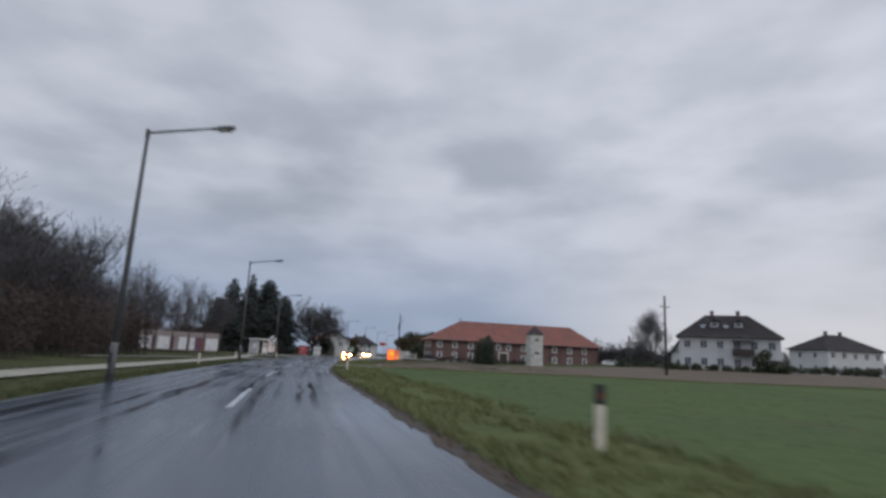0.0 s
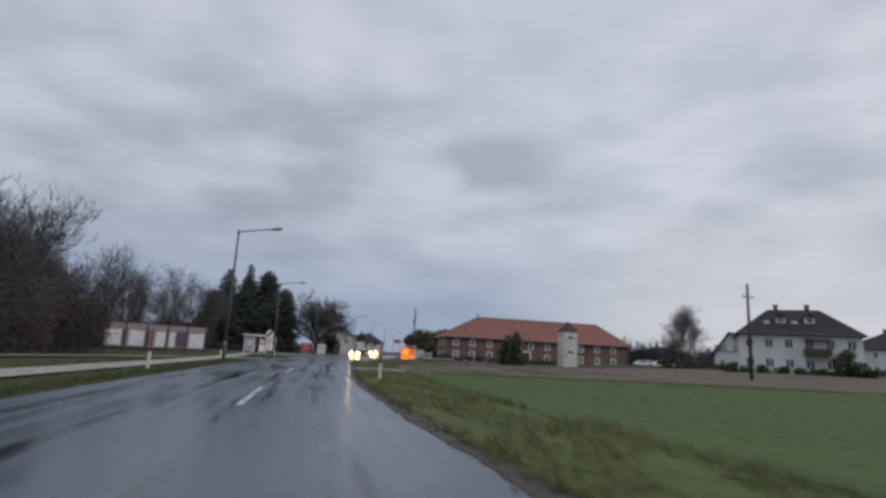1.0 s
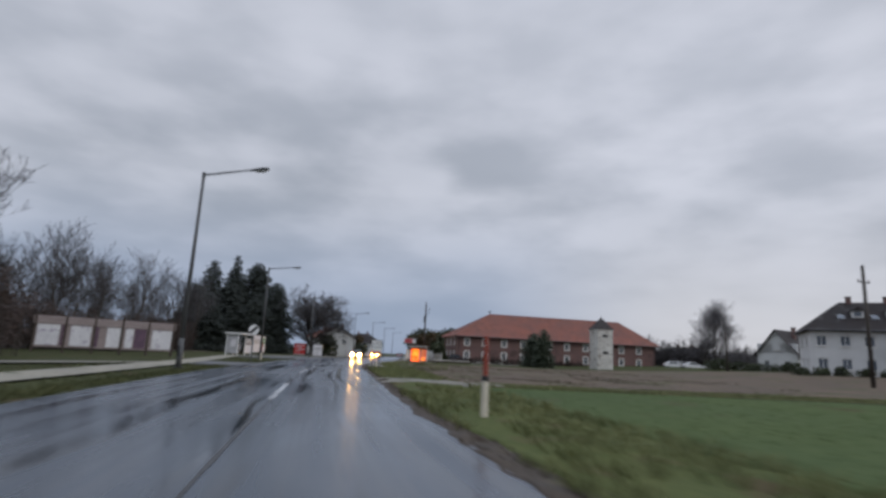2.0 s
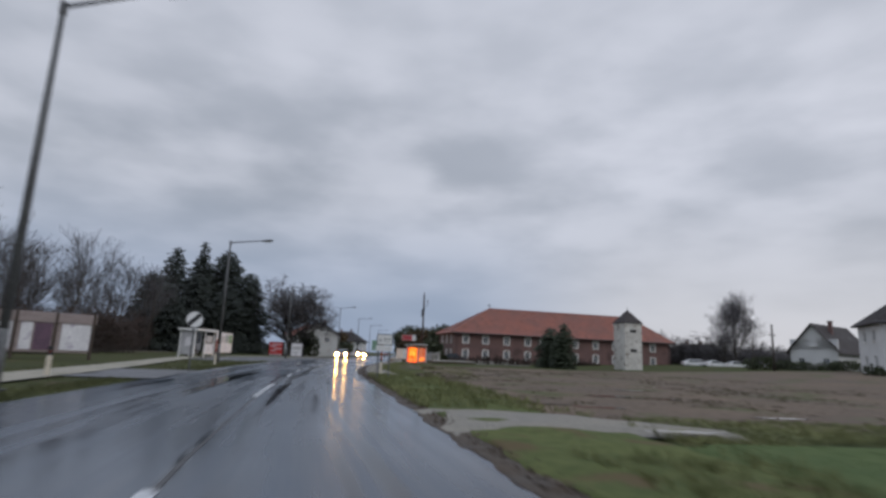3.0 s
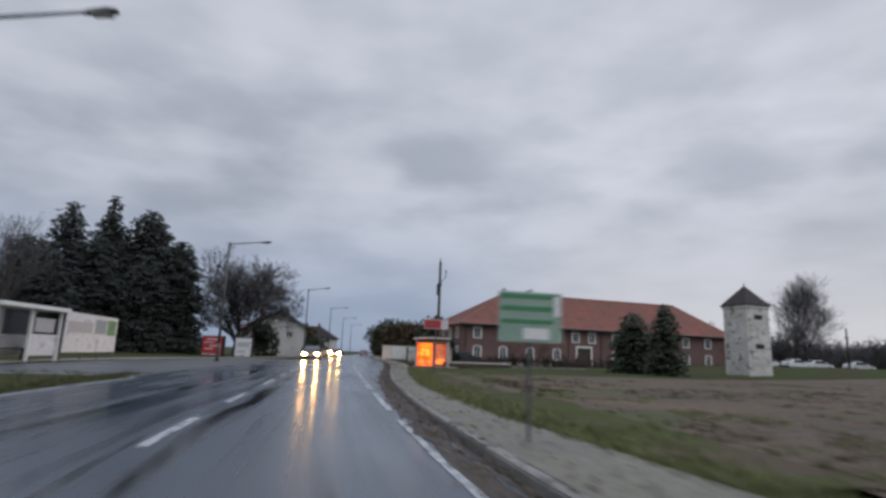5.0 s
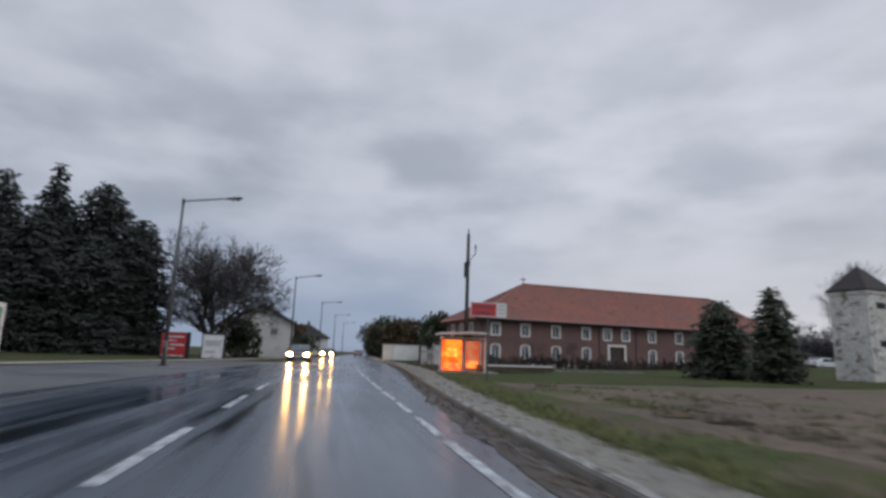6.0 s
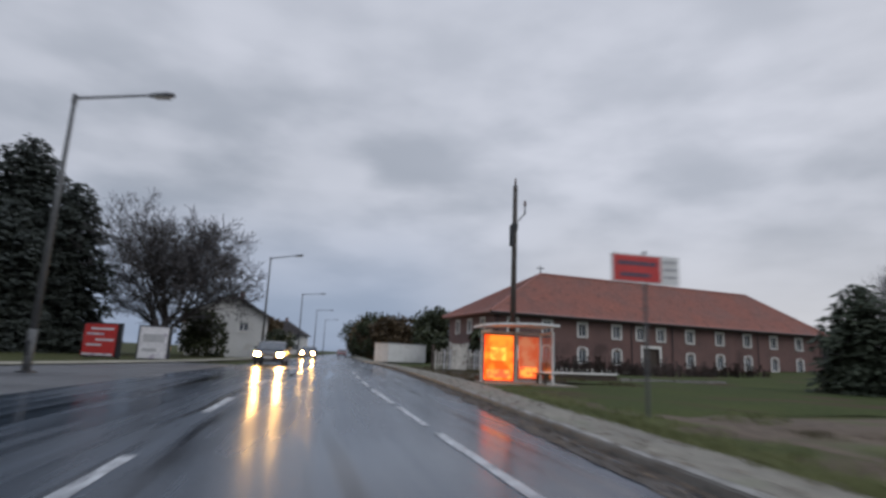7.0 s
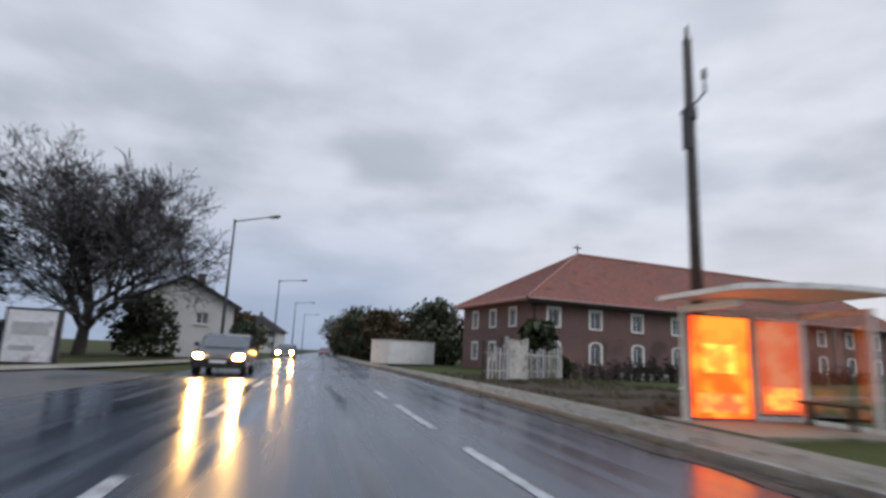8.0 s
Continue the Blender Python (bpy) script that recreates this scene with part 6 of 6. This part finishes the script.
def board_row():
    """Row of poster boards under a brown header."""
    t = thing("poster_boards", "row of bleached poster boards under a weathered brown header", "billboard", pose(-37.7, 72.7, 0.2, 0, 0, 39))
    L = 10.4
    part("backing", Geo().box(0, L, 0.06, 0.14, 0.15, 2.6), "board_brown", t)
    part("header", Geo().box(-0.06, L + 0.06, -0.02, 0.2, 1.98, 2.62), "board_brown", t, bevel=0.01)
    for i in range(6):
        x = i * (L - 0.16) / 5
        part("post", Geo().box(x, x + 0.16, -0.05, 0.22, -0.3, 2.6), "dark_wood", t)
    cells = [("poster", 0.25, 1.75), ("poster", 2.5, 3.95), ("board_purple", 4.1, 4.5), ("poster", 5.1, 6.1), ("poster", 6.5, 7.1), ("board_purple", 7.2, 8.1), ("poster", 8.6, 10.2), ("board_purple", 1.85, 2.02)]
    for mname, a, b in cells:
        part("poster", Geo().box(a, b, 0.02, 0.056, 0.3, 1.94), mname, t)


board_row()


def west_shelter():
    t = thing("west_bus_shelter", "small boxy bus shelter with pale walls, posters and flat roof", "bus shelter", pose(-29.9, 96.9, 0.15, 0, 0, 88.5))
    L, D, H = 4.9, 1.5, 2.4
    for x in (0.05, L / 2, L - 0.05):
        for y in (0.05, D - 0.05):
            part("post", Geo().box(x - 0.06, x + 0.06, y - 0.06, y + 0.06, -0.3, H), "white_paint", t)
    part("roof", Geo().box(-0.2, L + 0.2, -0.3, D + 0.2, H, H + 0.2), "white_paint", t, bevel=0.02)
    part("end_wall", Geo().box(-0.0, 0.04, 0.12, D - 0.12, 0.1, H), "grey_print", t, "pale scratched end panel")
    part("notice", Geo().box(-0.012, -0.002, 0.3, 0.95, 0.9, 1.75), "poster", t, "bleached notice")
    part("back_wall", Geo().box(0.12, L - 0.12, D - 0.06, D - 0.02, 0.1, 1.15), "poster", t, "pale lower back panel")
    part("back_pane", Geo().box(0.12, L / 2 - 0.1, D - 0.05, D - 0.03, 1.2, H - 0.08), "pane", t)
    part("back_pane", Geo().box(L / 2 + 0.1, L - 0.12, D - 0.05, D - 0.03, 1.2, H - 0.08), "pane", t)
    part("front_panel", Geo().box(L / 2 + 0.1, L - 0.15, 0.03, 0.07, 0.15, 1.2), "poster", t, "pale front panel")
    part("timetable", Geo().box(L / 2 + 0.3, L - 0.6, 0.0, 0.028, 1.3, 2.0), "grey_print", t, "grey timetable case")
    part("bench", Geo().box(0.5, L - 0.5, D - 0.6, D - 0.2, 0.42, 0.48).box(0.9, 1.0, D - 0.5, D - 0.3, -0.2, 0.42).box(L - 1.0, L - 0.9, D - 0.5, D - 0.3, -0.2, 0.42), "dark_wood", t)
    part("litter_bin", Geo().tube((0.5, 0.35, -0.1), (0.5, 0.35, 0.75), 0.2, 0.22, 12), "dark_steel", t, "dark litter bin")
    f = thing("banner_fence", "white and green banner on a frame beside the bus shelter", "banner", pose(-29.75, 102.1, 0.15, 0, 0, 96.2))
    for x in (0.0, 2.6, 5.2, 7.8):
        part("post", Geo().box(x - 0.04, x + 0.04, 0, 0.08, -0.3, 2.5), "galv", f)
    b = part("banner", Geo().box(-0.05, 7.85, -0.03, 0.0, 0.3, 2.5), "poster", f)
    part("print", Geo().box(6.1, 7.55, -0.038, -0.032, 1.35, 2.3), "green_paint", b, "green printed field")
    part("print", Geo().box(4.1, 5.9, -0.038, -0.032, 1.4, 2.25), "blue_print", b, "blue-grey printed field")
    part("print", Geo().box(0.3, 3.7, -0.038, -0.032, 1.4, 2.0), "grey_print", b, "grey printed bar")


west_shelter()


def ad_boards():
    t = thing("red_board", "red advertising board with pale bars beside the side road", "billboard", pose(-32.5, 134.9, 0.0, 0, 0, -20))
    part("frame", Geo().box(-0.08, 2.78, 0.0, 0.12, 0.02, 2.2), "dark_steel", t, bevel=0.01)
    b = part("board", Geo().box(0, 2.4, -0.05, 0.0, 0.1, 2.12), "red_paint", t)
    for z, a, c in ((1.75, 0.5, 2.2), (1.42, 0.2, 1.5), (1.05, 0.9, 2.3), (0.72, 0.3, 1.4), (0.12, 0.05, 2.3)):
        part("bar", Geo().box(a, c, -0.056, -0.052, z, z + 0.13), "poster", b, "pale bar of writing")
    for x in (0.2, 2.5):
        part("post", Geo().box(x, x + 0.1, 0.12, 0.2, -0.2, 2.1), "dark_steel", t)
    t = thing("grey_board", "pale grey advertising board in a dark frame", "billboard", pose(-28.7, 133.5, 0.0, 0, 0, 8))
    part("frame", Geo().box(-0.06, 1.9, 0.0, 0.12, 0.0, 2.15), "dark_steel", t, bevel=0.01)
    b = part("board", Geo().box(0.05, 1.7, -0.05, 0.0, 0.08, 2.05), "poster", t)
    part("bar", Geo().box(0.25, 1.5, -0.056, -0.052, 1.1, 1.6), "grey_print", b, "grey printed block")
    part("bar", Geo().box(0.25, 1.1, -0.056, -0.052, 0.5, 0.7), "grey_print", b, "grey printed block")


ad_boards()


# ---------------------------------------------------------------- bus shelter by the bay
def bus_shelter():
    t = thing("bus_shelter", "glazed bus shelter with lit orange posters in its end wall", "bus shelter", pose(-9.88, 117.1, 0.06, 0, 0, 0) @ Matrix.Scale(0.92, 4))
    L, D, H = 1.7, 2.95, 2.30
    for x, y in ((0.05, L), (1.70, L), (D - 0.05, L), (D - 0.05, 0.05)):
        part("post", Geo().box(x - 0.045, x + 0.045, y - 0.045, y + 0.045, -0.1, H), "white_paint", t, bevel=0.006)
    roof = Geo()
    n = 8
    for yy in (-0.45, L + 0.35):
        for lay in (0, 0.1):
            for i in range(n + 1):
                f = i / n
                roof.v.append((-0.3 + (D + 0.4) * f, yy, H + 0.02 + lay + 0.22 * math.sin(math.pi * (0.15 + 0.5 * f))))
    k = n + 1
    for i in range(n):
        roof.f += [(i, 2 * k + i, 2 * k + i + 1, i + 1), (k + i, k + i + 1, 3 * k + i + 1, 3 * k + i), (i, i + 1, k + i + 1, k + i), (2 * k + i, 3 * k + i, 3 * k + i + 1, 2 * k + i + 1)]
    roof.f += [(0, k, 3 * k, 2 * k), (n, 2 * k + n, 3 * k + n, k + n)]
    part("roof", roof, "white_paint", t, "pale curved roof")
    part("front_beam", Geo().box(0.0, 0.1, 0.0, L + 0.05, H - 0.12, H), "white_paint", t)
    part("back_beam", Geo().box(D - 0.1, D, 0.0, L + 0.05, H - 0.12, H), "white_paint", t)
    part("end_beam", Geo().box(0.1, D - 0.1, L - 0.04, L + 0.04, H - 0.1, H), "white_paint", t)
    part("end_beam", Geo().box(0.1, D - 0.1, L - 0.04, L + 0.04, 0.04, 0.1), "white_paint", t)
    a = part("lit_poster", Geo().box(0.16, 1.56, L - 0.05, L + 0.02, 0.06, 2.12), "ad_bright", t, "glowing orange poster")
    part("poster_frame", Geo().box(0.12, 0.16, L - 0.07, L + 0.03, 0.02, 2.16).box(1.56, 1.60, L - 0.07, L + 0.03, 0.02, 2.16).box(0.16, 1.56, L - 0.07, L + 0.03, 2.12, 2.16).box(0.16, 1.56, L - 0.07, L + 0.03, 0.02, 0.06), "galv", a)
    part("print", Geo().box(0.45, 1.20, L - 0.058, L - 0.052, 0.95, 1.55), "ad_mark", a, "pale glowing picture on the poster")
    part("print", Geo().box(0.30, 1.42, L - 0.058, L - 0.052, 0.16, 0.55), "ad_red", a, "red glowing foot of the poster")
    b = part("lit_poster", Geo().box(1.82, D - 0.14, L - 0.05, L + 0.02, 0.16, 2.10), "ad_dim", t, "dimmer orange poster")
    part("print", Geo().box(1.92, D - 0.24, L - 0.058, L - 0.052, 0.24, 0.70), "ad_red", b, "red glowing foot of the poster")
    for y0, y1 in ((0.12, 0.82), (0.89, 1.6)):
        part("back_pane", Geo().box(D - 0.055, D - 0.04, y0, y1, 0.2, H - 0.14), "shelter_glass", t)
    part("bench", Geo().box(2.47, 2.83, 0.2, 1.5, 0.42, 0.47).box(2.6, 2.7, 0.3, 0.4, -0.06, 0.42).box(2.6, 2.7, 1.3, 1.4, -0.06, 0.42), "dark_wood", t)


bus_shelter()
slab = Geo().box(-10.1, -6.4, 116.5, 119.4, -0.1, 0.06)
setting("shelter_slab", slab, "concrete_path", "concrete slab under the bus shelter", "pavement")


# ---------------------------------------------------------------- cars
def car(m, paint, label, front=True, tail=False):
    """A family car whose front points to -y."""
    t = thing("car", label, "car", m)
    W = 0.86
    prof = [(-2.10, 0.36), (-2.14, 0.58), (-2.02, 0.76), (-1.10, 0.94), (-0.30, 1.40), (0.15, 1.47), (1.05, 1.44), (1.75, 1.06), (2.08, 0.98), (2.14, 0.60), (2.06, 0.34)]
    body = Geo()
    n = len(prof)
    for x, k in ((-W, 0), (-W * 0.9, 1), (W * 0.9, 1), (W, 0)):
        for y, z in prof:
            tuck = (0.12 * max(0, (z - 0.9) / 0.5)) if k == 0 else 0
            xx = x * (1 - tuck) if k == 0 else x * (1 - 0.16 * max(0, (z - 0.9) / 0.5))
            yy = y * (0.975 if k == 0 else 1.0)
            body.v.append((xx, yy, z - (0.02 if k == 0 and z > 0.5 else 0)))
    for s in range(3):
        body.f += [(s * n + i, s * n + (i + 1) % n, (s + 1) * n + (i + 1) % n, (s + 1) * n + i) for i in range(n)]
    body.f += [tuple(reversed(range(n))), tuple(range(3 * n, 4 * n))]
    bd = part("body", body, paint, t, smooth=False)
    # glass: windscreen, rear window, side windows
    part("windscreen", Geo().add([(-0.70, -1.06, 0.985), (0.70, -1.06, 0.985), (0.60, -0.36, 1.39), (-0.60, -0.36, 1.39)], [(0, 1, 2, 3)]), "car_glass", t)
    part("rear_window", Geo().add([(0.66, 1.72, 1.11), (-0.66, 1.72, 1.11), (-0.58, 1.14, 1.41), (0.58, 1.14, 1.41)], [(0, 1, 2, 3)]), "car_glass", t)
    for s in (-1, 1):
        for a, b in ((-0.75, 0.22), (0.28, 1.25)):
            part("side_window", Geo().add([(s * 0.868, a, 0.97), (s * 0.868, b, 0.97), (s * 0.812, min(b, 1.05), 1.36), (s * 0.812, max(a, -0.28), 1.36)], [(0, 1, 2, 3)]), "car_glass", t)
        part("mirror", Geo().box(s * 0.95 - 0.08, s * 0.95 + 0.08, -0.78, -0.66, 0.98, 1.12), paint, t, bevel=0.02)
        for y in (-1.32, 1.30):
            w = part("wheel", Geo().tube((s * 0.68, y, 0.31), (s * 0.86, y, 0.31), 0.31, 0.31, 18), "rubber", t)
            part("rim", Geo().tube((s * 0.80, y, 0.31), (s * 0.872, y, 0.31), 0.20, 0.18, 12), "alloy", w)
        part("headlight", Geo().add([(s * 0.50, -2.155, 0.60), (s * 0.76, -2.12, 0.60), (s * 0.78, -2.04, 0.75), (s * 0.52, -2.09, 0.75)], [(0, 1, 2, 3) if s > 0 else (3, 2, 1, 0)]), "headlight" if front else "lens", t, "glowing warm headlight" if front else "headlight")
        part("tail_light", Geo().box(s * 0.68 - 0.13, s * 0.68 + 0.13, 2.09, 2.16, 0.72, 0.92), "tail" if tail else "reflector", t, "red tail light")
    part("grille", Geo().box(-0.42, 0.42, -2.17, -2.12, 0.50, 0.62).box(-0.55, 0.55, -2.16, -2.08, 0.36, 0.45), "black", t)
    part("number_plate", Geo().box(-0.26, 0.26, -2.185, -2.17, 0.46, 0.56), "plate", t, "plain plate")
    part("bumper", Geo().box(-0.80, 0.80, -2.17, -2.02, 0.30, 0.36), "black", t, bevel=0.02)
    part("bumper", Geo().box(-0.80, 0.80, 2.02, 2.16, 0.32, 0.5), "black", t, bevel=0.02)
    return t


car(pose(road_c(131) - 1.7, 131, 0.0, 0, 0, 2), "car_dark", "dark car with glowing warm headlights on the wet road")
car(pose(road_c(166) - 1.7, 166, 0.0, 0, 0, 0), "car_dark", "far dark car with glowing headlights on the road")
car(pose(road_c(205) + 1.7, 205, 0.0, 0, 0, 0), "car_red", "far dark red car with lit tail lights", False, True)
for x, y, rz in ((46.4, 151.5, 84), (49.6, 149.5, 96), (55.6, 152.5, 92), (60.8, 150.5, 88)):
    car(pose(x, y, 0.9, 0, 0, rz), "car_white", "white car parked far off beyond the fields", False)
car(pose(50.5, 157.5, 1.0, 0, 0, 100), "car_white", "white car parked beyond the brick building", False)
car(pose(-1.2, 147.2, 0.12, 0, 0, 80), "car_dark", "dark car parked before the brick building", False)

# kerb stones, last
kerb = tagged(new("kerb"), "row of pale concrete kerb stones along the footway", "kerb", kind="structure")
stone = Geo().box(-0.09, 0.09, -0.49, 0.49, -0.12, 0.10).mesh("kerb_stone", 0.018)
stone.materials.append(M["kerb"])
for i in range(125):
    y = 72.0 + i * 1.0
    s = new("kerb_stone", stone)
    s.parent = kerb
    ang = math.degrees(math.atan2(road_r(y + 0.5) - road_r(y - 0.5), 1.0))
    s.matrix_basis = pose(road_r(y) + 0.24, y, wr.uniform(-0.008, 0.004), 0, 0, -ang)
